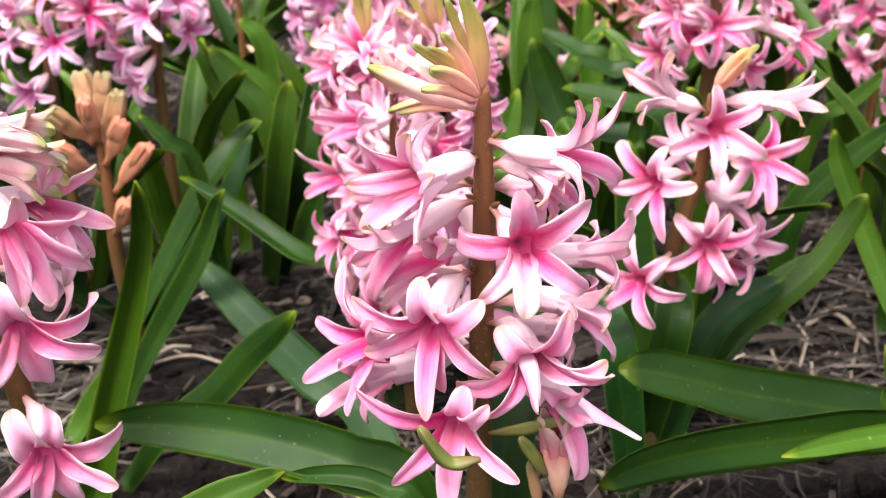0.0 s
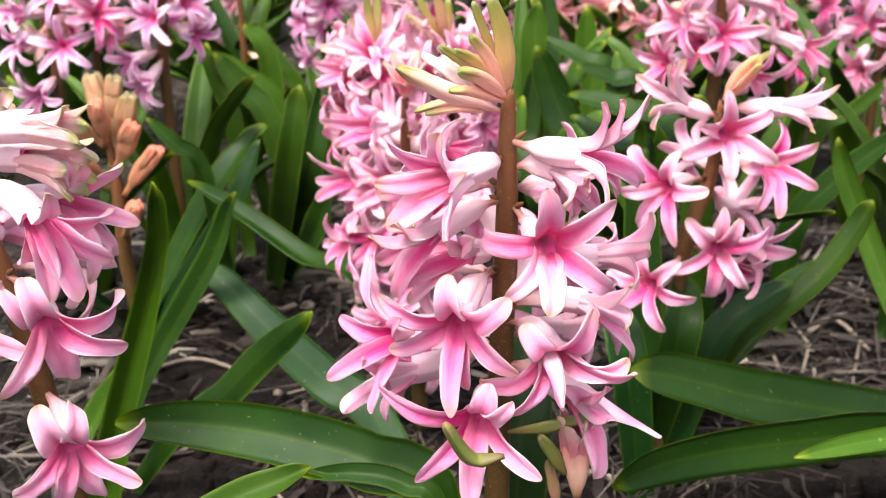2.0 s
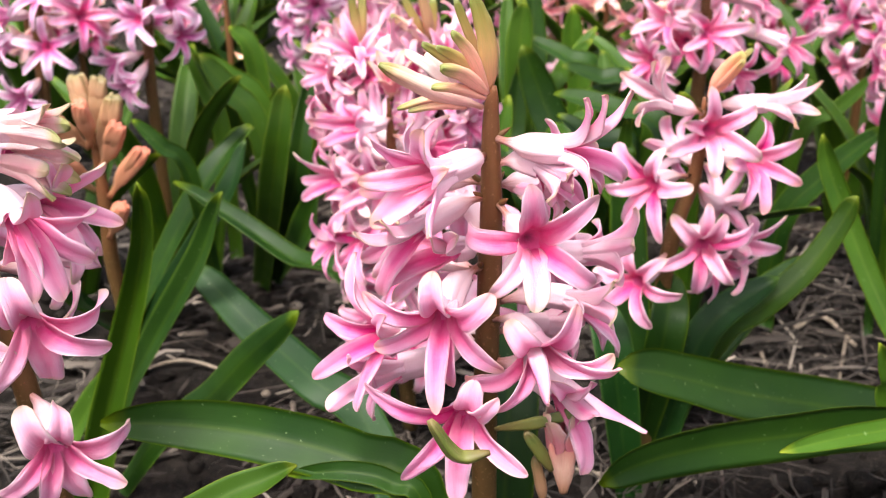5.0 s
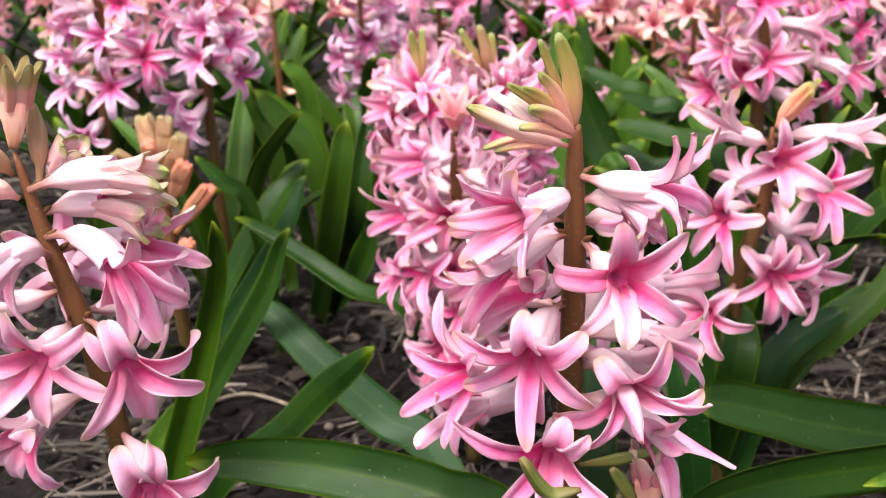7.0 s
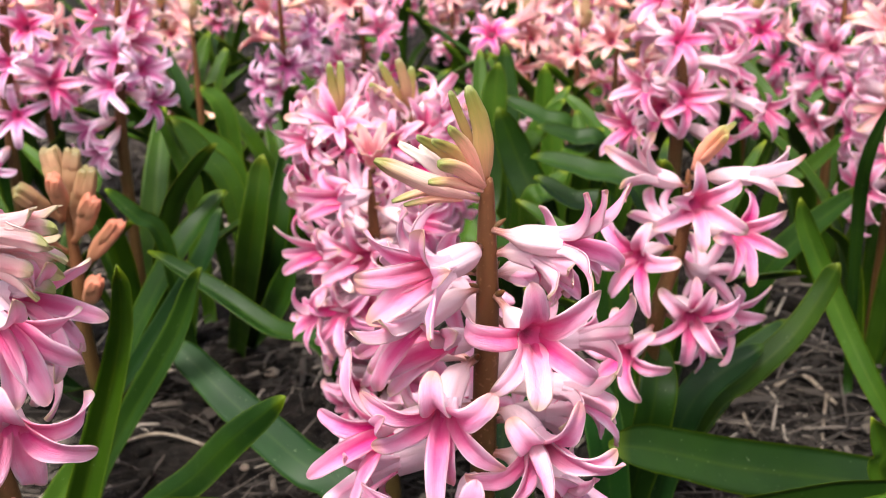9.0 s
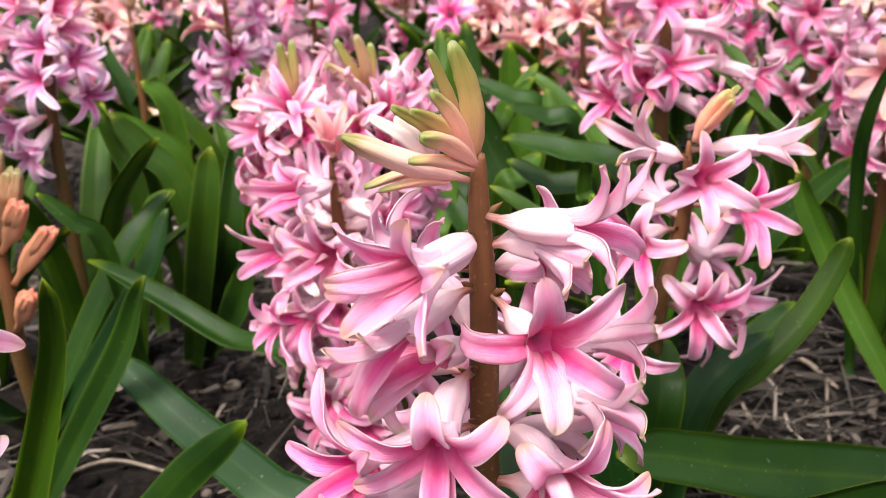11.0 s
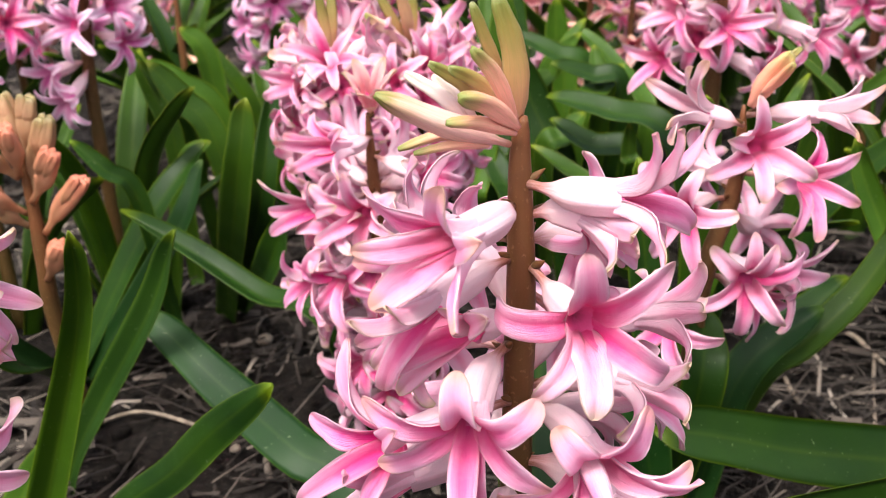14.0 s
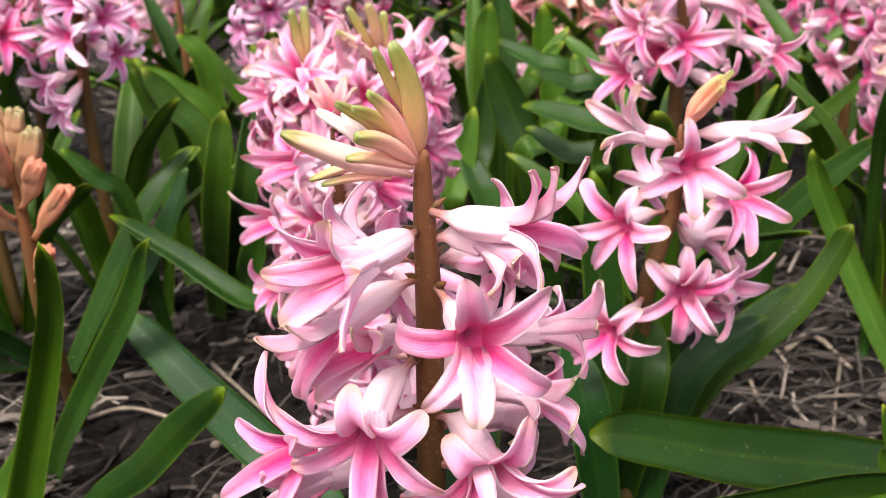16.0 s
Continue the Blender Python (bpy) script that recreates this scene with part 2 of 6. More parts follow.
LEAF = leaf_material("green_leaf", (0.0095, 0.026, 0.0065), (0.027, 0.059, 0.013), (0.055, 0.095, 0.038), (0.15, 0.2, 0.035))
LEAF_BLUE = leaf_material("blue_green_leaf", (0.009, 0.028, 0.008), (0.021, 0.054, 0.015), (0.05, 0.095, 0.045), (0.1, 0.16, 0.045))
# For paler leaves; further back its tint also carries sky light on them.
LEAF_LIGHT = leaf_material("light_green_leaf", (0.032, 0.068, 0.014), (0.07, 0.13, 0.03), (0.11, 0.165, 0.055), (0.24, 0.27, 0.06))
LEAF_MID = leaf_material("mid_green_leaf", (0.02, 0.044, 0.009), (0.05, 0.094, 0.018), (0.08, 0.125, 0.045), (0.2, 0.24, 0.05))


# ---------------------------------------------------------------- mesh helpers
def mesh_of(name, verts, faces, uvs, mats, slots=None):
    """A mesh from points, faces and one uv a point, smooth shaded."""
    me = bpy.data.meshes.new(name)
    me.from_pydata([tuple(p) for p in verts], [], faces)
    layer = me.uv_layers.new(name="UVMap")
    loops = np.empty(len(me.loops), dtype=np.int32)
    me.loops.foreach_get("vertex_index", loops)
    layer.data.foreach_set("uv", np.asarray(uvs, dtype=np.float32)[loops].ravel())
    for m in mats:
        me.materials.append(m)
    if slots is not None:
        me.polygons.foreach_set("material_index", np.asarray(slots, dtype=np.int32))
    me.polygons.foreach_set("use_smooth", np.ones(len(me.polygons), dtype=bool))
    me.update()
    return me


def part(name, me, parent, m=None, label=""):
    """A mesh as one object under a thing or a part. m: its pose in the world for parts of a plant, in the parent for parts of a part."""
    ob = new(name, me)
    ob.parent = parent
    if parent.type == "EMPTY":
        ob.matrix_parent_inverse = Matrix.Translation(-parent.location)
    if m is not None:
        ob.matrix_basis = m
    return tagged(ob, label)


def plant(name, base, label, category="flower", group=""):
    ob = new(name)
    ob.location = base
    ob.empty_display_size = 0.02
    return tagged(ob, label, category, group)


def curve_points(points, count):
    """Points on a smooth line (Catmull-Rom) through those given."""
    p = [Vector(q) for q in points]
    p = [p[0] * 2 - p[1], *p, p[-1] * 2 - p[-2]]
    spans, found = len(p) - 3, []
    for k in range(count):
        s = k / (count - 1) * spans
        i = min(int(s), spans - 1)
        t, (a, b, c, d) = s - i, p[i:i + 4]
        found.append(0.5 * ((2 * b) + (c - a) * t + (2 * a - 5 * b + 4 * c - d) * t * t + (3 * b - a - 3 * c + d) * t ** 3))
    return found


def sweep(name, line, radii, mats, sides=10, grooves=0.0, lobes=6, capped=True):
    """A round, closed body along a line; grooves: how deep the furrows between its lobes are."""
    verts, uvs, faces = [], [], []
    n = len(line)
    across = None
    for i, p in enumerate(line):
        t = (line[min(i + 1, n - 1)] - line[max(i - 1, 0)]).normalized()
        if across is None:
            across = t.orthogonal().normalized()
        across = (across - t * across.dot(t)).normalized()
        other = t.cross(across)
        for k in range(sides + 1):
            a = 2 * math.pi * k / sides
            r = radii[i] * (1 - grooves * (0.35 + 0.9 * i / (n - 1)) * (0.5 + 0.5 * math.cos(lobes * a + 0.8 * i / (n - 1))))
            verts.append(p + (across * math.cos(a) + other * math.sin(a)) * r)
            uvs.append((i / (n - 1), k / sides))
    w = sides + 1
    for i in range(n - 1):
        for k in range(sides):
            faces.append((i * w + k, i * w + k + 1, (i + 1) * w + k + 1, (i + 1) * w + k))
    faces.append(tuple(range(sides - 1, -1, -1)))
    if capped:
        faces.append(tuple((n - 1) * w + k for k in range(sides)))
    return mesh_of(name, verts, faces, uvs, mats)


# ---------------------------------------------------------------- florets
def tepal_line(bend, at, start=8.0, power=0.9):
    """The middle line of a tepal of length 1 at the shares given: outwards and along the floret's axis."""
    r, z, line, k, fine = 0.0, 0.0, [], 0, 60
    for s in at:
        while k < round(s * fine):
            a = radians(start + (bend - start) * ((k + 0.5) / fine) ** power)
            r += math.sin(a) / fine
            z += math.cos(a) / fine
            k += 1
        line.append((r, z))
    return line


def tepal_width(s):
    """The outline of a strap-shaped tepal: narrow foot, even blade, rounded tip."""
    w = 0.56 + 0.44 * math.sin(math.pi / 2 * min(1.0, s / 0.42))
    w *= 1 - 0.3 * max(0.0, s - 0.5) / 0.5
    if s > 0.8:
        w *= max(0.03, 1 - ((s - 0.8) / 0.2) ** 2) ** 0.55
    return w


def tepal_geometry(bend, length, width, seed, steps, cols, start=8.0, power=None, side=None):
    """Points of one tepal as a fleshy, closed blade, channelled down the middle, its margins rolled; its foot at the rim of the throat."""
    rng = random.Random(seed)
    drift, twist, wave = rng.uniform(-0.12, 0.12), rng.uniform(-0.7, 0.7), rng.uniform(0, 6.3)
    rolled, hooded = rng.uniform(-0.25, 0.55), rng.uniform(0.2, 1.0)
    side = drift if side is None else side
    shares = [round(60 * (k / steps) * (1 + 0.3 * (1 - k / steps))) / 60 for k in range(steps + 1)]
    line = tepal_line(bend, shares, start, power or (0.78, 0.9, 1.05, 1.25)[seed % 4])
    verts, uvs, faces, slots = [], [], [], []
    for back in (0, 1):
        for i, s in enumerate(shares):
            r, z = line[i]
            (r0, z0), (r1, z1) = line[max(i - 1, 0)], line[min(i + 1, steps)]
            tr, tz = r1 - r0, z1 - z0
            d = math.hypot(tr, tz)
            nr, nz = -tz / d, tr / d
            w = tepal_width(s)
            cup = 0.5 * (1 - s) ** 2 + (0.2 + rolled) * math.sin(math.pi * min(1.0, s * 1.1)) + hooded * max(0.0, s - 0.74) * 2.6
            roll = 0.34 * min(1.0, s * 3) * (1 - 0.7 * s)
            tw = twist * s * s
            half = 0.5 * width * w
            for j in range(cols + 1):
                v = 2 * j / cols - 1
                e = abs(v)
                lift = cup * e ** 1.7 - 0.16 * (1 - 0.5 * s) * max(0.0, 1 - e * 2.8) - roll * max(0.0, e - 0.7) ** 1.3 / 0.21
                lift += 0.13 * math.sin(s * 11 + wave + v * 2) * e * e
                lift *= half
                thick = 0.0009 * (1 - v * v) ** 0.5 * (1.1 - 0.6 * s) + 0.00022
                h = lift - (thick if back else 0.0)
                y = half * v * math.cos(tw) + side * length * s * s
                h += half * v * math.sin(tw)
                verts.append((0.0024 + r * length + nr * h, y, -0.006 + z * length + nz * h))
                uvs.append((s, j / cols))
    w = cols + 1
    half = (steps + 1) * w
    for i in range(steps):
        for j in range(cols):
            q = (i * w + j, i * w + j + 1, (i + 1) * w + j + 1, (i + 1) * w + j)
            faces.append(q[::-1])
            slots.append(0)
            faces.append(tuple(half + k for k in q))
            slots.append(1)
    for i in range(steps):
        for a, b in ((i * w, (i + 1) * w), (i * w + cols, (i + 1) * w + cols)):
            faces.append((a, b, half + b, half + a))
            slots.append(0)
    for j in range(cols):
        a = steps * w + j
        faces.append((a, a + 1, half + a + 1, half + a))
        slots.append(0)
    return verts, uvs, faces, slots


TEPALS = {}
TUBES = {"salmon": TUBE_SALMON, "orange": ORANGE, "tan": TANBUD, "topbud": TUBE_SALMON}
LOOKS = {"pink": (INNER, OUTER), "soft": (SOFT, SOFT_BACK), "tipped": (TIPPED, OUTER), "greentip": (GREENTIP, GREENTIP), "pale": (PALE, PALE), "salmon": (SALMON, SALMON), "mauve": (MAUVE, MAUVE), "topbud": (GREENTOP, GREENTOP), "orange": (ORANGE_TEPAL, ORANGE_TEPAL), "tan": (TAN_TEPAL, TAN_TEPAL)}


def tepal_mesh(bend, length, kind, seed, fine=True, width=0.0062, power=None, side=None):
    """A tepal's mesh; those drawn at random are shared between florets, those with a bow of their own are not."""
    own = power is not None
    key = (bend, length, kind, seed, fine, width, power, side) if own else (int(round(bend / 8.0)) * 8, round(length * 1000), kind, seed % 4, fine, round(width * 5000))
    if key not in TEPALS:
        start = 8.0 if key[0] > 50 else 4.0
        if own:
            made = tepal_geometry(bend, length, width, seed, 18, 12, start, power, side)
        else:
            made = tepal_geometry(key[0], key[1] / 1000, width * (0.86 + 0.05 * (seed % 4)), seed % 4 + 5 * key[0], 14 if fine else 9, 10 if fine else 4, start)
        v, u, f, s = made
        TEPALS[key] = mesh_of("tepal", v, f, u, LOOKS[kind], s)
    return TEPALS[key]


def facing(at, az, el):
    """The pose of a floret: its throat at a place, its axis az degrees to the right of straight at the viewer (-y) and el degrees up."""
    a, e = radians(az), radians(el)
    f = Vector((math.sin(a) * math.cos(e), -math.cos(a) * math.cos(e), math.sin(e)))
    r = Vector((0, 0, 1)).cross(f).normalized()
    u = f.cross(r)
    m = Matrix((r, u, f)).transposed().to_4x4()
    m.translation = at
    return m


def throat_mesh():
    """The dished floor of the throat."""
    verts, uvs, faces, slots = [], [], [], []
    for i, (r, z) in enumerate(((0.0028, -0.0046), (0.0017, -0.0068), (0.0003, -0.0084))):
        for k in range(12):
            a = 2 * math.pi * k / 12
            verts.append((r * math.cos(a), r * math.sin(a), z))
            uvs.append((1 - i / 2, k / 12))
    for i in range(2):
        for k in range(12):
            faces.append((i * 12 + k, i * 12 + (k + 1) % 12, (i + 1) * 12 + (k + 1) % 12, (i + 1) * 12 + k))
            slots.append(0)
    faces.append(tuple(24 + k for k in range(12)))
    slots.append(0)
    return mesh_of("throat", verts, faces, uvs, (THROAT,), slots)


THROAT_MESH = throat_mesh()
TUBE_SHAPE = (0.001, 0.00085, 0.0009, 0.0013, 0.0021, 0.0028, 0.0031, 0.0033, 0.0034, 0.0034, 0.0034, 0.0034)


def bent_line(a, b, way, count, reach=0.5):
    """A bent line from a to b that arrives along way."""
    a, b, way = Vector(a), Vector(b), Vector(way)
    d = (b - a).length
    c = b - way * d * reach
    return [a * (1 - t) ** 2 + c * 2 * t * (1 - t) + b * t * t for t in (k / (count - 1) for k in range(count))]


BRACT_MESH = sweep("bract", [Vector((0, 0, 0.0011 * k)) for k in range(5)], [0.0006, 0.0009, 0.0008, 0.0005, 0.0001], (STEM,), 6)


def floret(owner, root, throat, az, el, tepals, kind="pink", width=0.0062, fat=1.0, seed=0):
    """One floret: a tube from the stem at root to the throat, and tepals: degrees round the axis, bend, length in millimetres, and for
    the near ones how late it bends, its sideways bow and its width in millimetres."""
    m = facing(throat, az, el)
    line = [m.inverted() @ p for p in bent_line(root, m @ Vector((0, 0, -0.005)), m.col[2].xyz, 12)]
    ob = part("floret", sweep("floret", line, [r * fat for r in TUBE_SHAPE], (TUBES.get(kind, TUBE),), 24, 0.15, 6, False), owner, m)
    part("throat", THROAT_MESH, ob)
    part("bract", BRACT_MESH, ob, m.inverted() @ facing(root, az + 20, 35))
    for i, (turn, bend, length, *bow) in enumerate(tepals):
        power, side, wide = bow or (None, None, width * 920)
        part("tepal", tepal_mesh(bend, length / 1000, kind, seed * 7 + i, True, wide / 920, power, side), ob, pose(0, 0, 0, 0, 0, turn))
    return ob


def ring(rng, bend, length, spread=14.0):
    """Six tepals round an axis, a little uneven."""
    first = rng.uniform(0, 60)
    return [(first + 60 * k + rng.uniform(-9, 9), bend + rng.uniform(-spread, spread) + (12 if k % 2 else -6), length * rng.uniform(0.9, 1.08)) for k in range(6)]


BUD_SHAPE = (0.26, 0.3, 0.5, 0.8, 0.96, 1.0, 0.98, 0.94, 0.9, 0.86, 0.8, 0.62, 0.24)


GROW_SHAPE = (0.3, 0.36, 0.42, 0.5, 0.58, 0.66, 0.74, 0.82, 0.9, 0.96, 1.0, 0.98, 0.9)
BLUNT_SHAPE = (0.28, 0.3, 0.5, 0.78, 0.92, 1.0, 1.02, 1.0, 0.98, 0.96, 0.94, 0.86, 0.6)
TALL_SHAPE = (0.3, 0.5, 0.8, 0.95, 1.0, 1.0, 0.97, 0.93, 0.88, 0.82, 0.74, 0.62, 0.34)
ROUND_SHAPE = (0.35, 0.5, 0.7, 0.85, 0.95, 1.0, 1.0, 0.98, 0.95, 0.9, 0.85, 0.74, 0.42)
PARTED_SHAPE = (0.34, 0.33, 0.36, 0.46, 0.7, 0.88, 0.97, 1.0, 1.0, 1.0, 0.97, 0.86, 0.5)
STALKED_SHAPE = (0.36, 0.35, 0.36, 0.42, 0.72, 0.94, 1.0, 1.0, 0.98, 0.92, 0.8, 0.6, 0.3)


def bud(owner, root, tip, radius, mat, sag=0.0, shape=BUD_SHAPE):
    """A closed bud on a short stalk, with furrows between its tepals."""
    a, b = Vector(root), Vector(tip)
    rng = random.Random(int(a.x * 90000) + int(b.z * 70000))
    size = (b - a).length * 0.045
    mid = (a + b) / 2 + Vector((rng.uniform(-size, size), rng.uniform(-size, size), sag))
    line = curve_points((a, mid, b), len(shape))
    line = [p - a for p in line]
    return part("bud", sweep("bud", line, [radius * r * rng.uniform(0.95, 1.05) for r in shape], (mat,), 24, 0.36, 3), owner, Matrix.Translation(a))


def lobed_bud(owner, root, tip, radius, mat):
    """A stalked bud whose blunt tepal tips stand a little apart."""
    a, b = Vector(root), Vector(tip)
    ob = bud(owner, a, b, radius, mat, 0.0, PARTED_SHAPE)
    rng = random.Random(int(b.x * 80000) + int(b.z * 60000))
    along = (b - a).normalized()
    across = along.cross(Vector((0.3, 0.9, 0.2))).normalized()
    for k in range(5):
        out = Matrix.Rotation(radians(72 * k + rng.uniform(-16, 16)), 3, along) @ across
        low = (b - a) * 0.55 + out * radius * 0.42
        high = (b - a) * rng.uniform(0.97, 1.05) + out * radius * rng.uniform(0.35, 0.62)
        lobe = bud(ob, low, high, radius * rng.uniform(0.5, 0.62), mat, 0.0, ROUND_SHAPE)
        lobe.name = "tepal_tip"
    return ob


def spout(owner, root, tip, kind, fat=1.1, seed=0, shape=BLUNT_SHAPE, flare=0, long=0.0075, wide=0.0052):
    """A bud about to open: a blunt tube whose short tepals just part at the end."""
    rng = random.Random(seed)
    a, b = Vector(root), Vector(tip)
    way = (b - a).normalized()
    end = a.lerp(b, 0.9)
    az, el = math.degrees(math.atan2(way.x, -way.y)), math.degrees(math.asin(way.z))
    ob = bud(owner, a, end, 0.0031 * fat, TUBES[kind], rng.uniform(-0.002, 0.002), shape)
    m = Matrix.Translation(-a) @ facing(end, az, el)
    rim = 0.0031 * fat * shape[-1] - 0.0034
    for k in range(6):
        part("tepal", tepal_mesh(flare + rng.choice((0, 8)) + 8 * (k % 2), long, kind, seed + k, True, wide), ob, m @ pose(0, 0, 0, 0, 0, 60 * k + rng.uniform(-6, 6)) @ pose(rim, 0, 0.0035))
    return ob


def half_open(owner, root, throat, az, el, length, bend, kind, seed, fat=1.0, width=0.0058):
    """A floret that has only begun to open: long tepals held forwards."""
    rng = random.Random(seed)
    return floret(owner, root, throat, az, el, [(60 * k + rng.uniform(-8, 8), bend + rng.uniform(-14, 22), length * rng.uniform(0.9, 1.06)) for k in range(6)], kind, width, fat, seed)


# ---------------------------------------------------------------- stems and leaves
def stem(owner, points, low, high):
    line = curve_points(points, 26)
    a = line[0].copy()
    rng = random.Random(len(points) + int(abs(a.x) * 9000))
    radii = [(low + (high - low) * k / 25) * (1 - 0.5 * max(0.0, k - 15) / 10) + rng.uniform(-0.00012, 0.00012) for k in range(26)]
    radii[-4:] = [r * f for r, f in zip(radii[-4:], (0.94, 0.84, 0.68, 0.45))]
    return part("stem", sweep("stem", [p - a for p in line], radii, (STEM,), 14), owner, Matrix.Translation(a))


def leaf_geometry(points, width, face, channel=0.3, twist=0.0, outline="lance", steps=26, cols=8):
    line = curve_points(points, steps + 1)
    a = line[0].copy()
    line = [p - a for p in line]
    face = Vector(face).normalized()
    verts, uvs, faces = [], [], []
    for back in (0, 1):
        for i in range(steps + 1):
            s = i / steps
            t = (line[min(i + 1, steps)] - line[max(i - 1, 0)]).normalized()
            side = t.cross(face).normalized()
            up = side.cross(t)
            tw = radians(twist) * (s - 0.3)
            side, up = side * math.cos(tw) + up * math.sin(tw), up * math.cos(tw) - side * math.sin(tw)
            if outline == "strap":
                w = (0.8 + 0.2 * math.sin(math.pi * min(1.0, s / 0.8))) * max(0.03, 1 - (max(0.0, s - 0.82) / 0.18) ** 2.2) ** 0.52
            elif outline == "slim":
                w = (1 - 0.62 * s) * max(0.03, 1 - (max(0.0, s - 0.9) / 0.1) ** 2.5) ** 0.5
            elif s < 0.45:
                w = 0.66 + 0.34 * math.sin(math.pi * s / 0.9)
            else:
                w = max(0.02, 1 - ((s - 0.45) / 0.55) ** 3.0) ** 0.58
            hood = channel * (1 + 1.6 * max(0.0, s - 0.8) / 0.2)
            for j in range(cols + 1):
                v = 2 * j / cols - 1
                lift = 0.5 * width * w * (hood * (abs(v) ** 1.2) + 0.03 * math.sin(7 * s + 2 * v))
                thick = 0.0013 * (1 - 0.55 * s) * (1 - v * v) ** 0.5 + 0.0002
                verts.append(line[i] + side * (0.5 * width * w * v) + up * (lift - (thick if back else 0)))
                uvs.append((s, j / cols))
    w = cols + 1
    half = (steps + 1) * w
    for i in range(steps):
        for j in range(cols):
            q4 = (i * w + j, i * w + j + 1, (i + 1) * w + j + 1, (i + 1) * w + j)
            faces.append(q4)
            faces.append(tuple(half + k for k in q4[::-1]))
        for p, q2 in ((i * w, (i + 1) * w), (i * w + cols, (i + 1) * w + cols)):
            faces.append((p, q2, half + q2, half + p))
    for j in range(cols):
        for first in (0, steps * w):
            p = first + j
            faces.append((p, p + 1, half + p + 1, half + p))
    return verts, faces, uvs


def leaf(owner, points, width, mat=None, face=(0, -0.6, 0.8), channel=0.3, twist=0.0, label="", outline="lance"):
    """A strap leaf from its foot through the points given to its tip. face: the way its upper side looks."""
    v, f, u = leaf_geometry(points, width, face, channel, twist, outline)
    return part("leaf", mesh_of("leaf", v, f, u, (mat or LEAF,)), owner, Matrix.Translation(points[0]), label)


def tuft(owner, rng, count, reach=0.16, width=0.015, spare=()):
    """Strap leaves that arch out of a plant's base. spare: ranges of degrees, 0 at the right and 90 away from the viewer, to leave free."""
    base = Vector(owner.location)
    for k in range(count):
        a = 360 * (k + rng.uniform(-0.3, 0.3)) / count + 20
        if any(lo <= a % 360 <= hi for lo, hi in spare):
            continue
        out = Vector((math.cos(radians(a)), math.sin(radians(a)), 0))
        far = reach * rng.uniform(0.3, 0.7)
        high = reach * rng.uniform(0.5, 0.95)
        tip = base + out * far + Vector((0, 0, high))
        mid = base + out * far * rng.uniform(0.32, 0.5) + Vector((0, 0, high * rng.uniform(0.55, 0.72)))
        foot = base + out * 0.006 - Vector((0, 0, 0.004))
        # Lighter greens weighted in: sky light on leaves further back, put into colour.
        leaf(owner, (foot, mid, tip), width * rng.uniform(0.75, 1.15), rng.choice((LEAF, LEAF_MID, LEAF_MID, LEAF_LIGHT, LEAF_LIGHT)), -out * 0.7 + Vector((0, 0, 0.5)), rng.uniform(0.25, 0.5), rng.uniform(-25, 25))


# ---------------------------------------------------------------- heads
WHOLE = {}


def whole_floret(kind, variant, fine):
    """A whole floret in one mesh, for plants far off."""
    key = (kind, variant, fine)
    if key not in WHOLE:
        rng = random.Random(variant * 31 + 5)
        verts, uvs, faces, slots = [], [], [], []
        for i, (turn, bend, length) in enumerate(ring(rng, 84 if kind == "salmon" else 150, 18.5)):
            v, u, f, s = tepal_geometry(bend, length / 1000, 0.0052, i, 8 if fine else 6, 4 if fine else 3)
            m = pose(0, 0, 0, 0, 0, turn)
            first = len(verts)
            verts += [m @ Vector(p) for p in v]
            uvs += u
            faces += [tuple(first + k for k in q) for q in f]
            slots += s
        rows_, cols_ = (8, 4) if fine else (6, 3)
        each = 2 * (rows_ + 1) * (cols_ + 1)
        for i in range(6):
            a, b = i * each + cols_, ((i + 1) % 6) * each
            faces.append((a, b, b + cols_ + 1, a + cols_ + 1))
            slots.append(0)
        first, sides = len(verts), 8
        shape = TUBE_SHAPE[1::2]
        for i, r in enumerate(shape):
            for k in range(sides):
                a = 2 * math.pi * k / sides
                verts.append((r * math.cos(a), r * math.sin(a), -0.0195 + 0.014 * i / 4))
                uvs.append((i / 4, k / sides))
        for i in range(4):
            for k in range(sides):
                faces.append((first + i * sides + k, first + i * sides + (k + 1) % sides, first + (i + 1) * sides + (k + 1) % sides, first + (i + 1) * sides + k))
                slots.append(2)
        faces.append(tuple(first + 3 * sides + k for k in range(sides)))
        slots.append(3)
        for i in range(6):
            a = first + 4 * sides + (i * sides) // 6
            faces.append((a, first + 4 * sides + ((i * sides) // 6 + 1) % sides, i * each + cols_ // 2))
            slots.append(2)
        WHOLE[key] = mesh_of("floret", verts, faces, uvs, (*LOOKS[kind], TUBE_SALMON if kind == "salmon" else TUBE, THROAT), slots)
    return WHOLE[key]


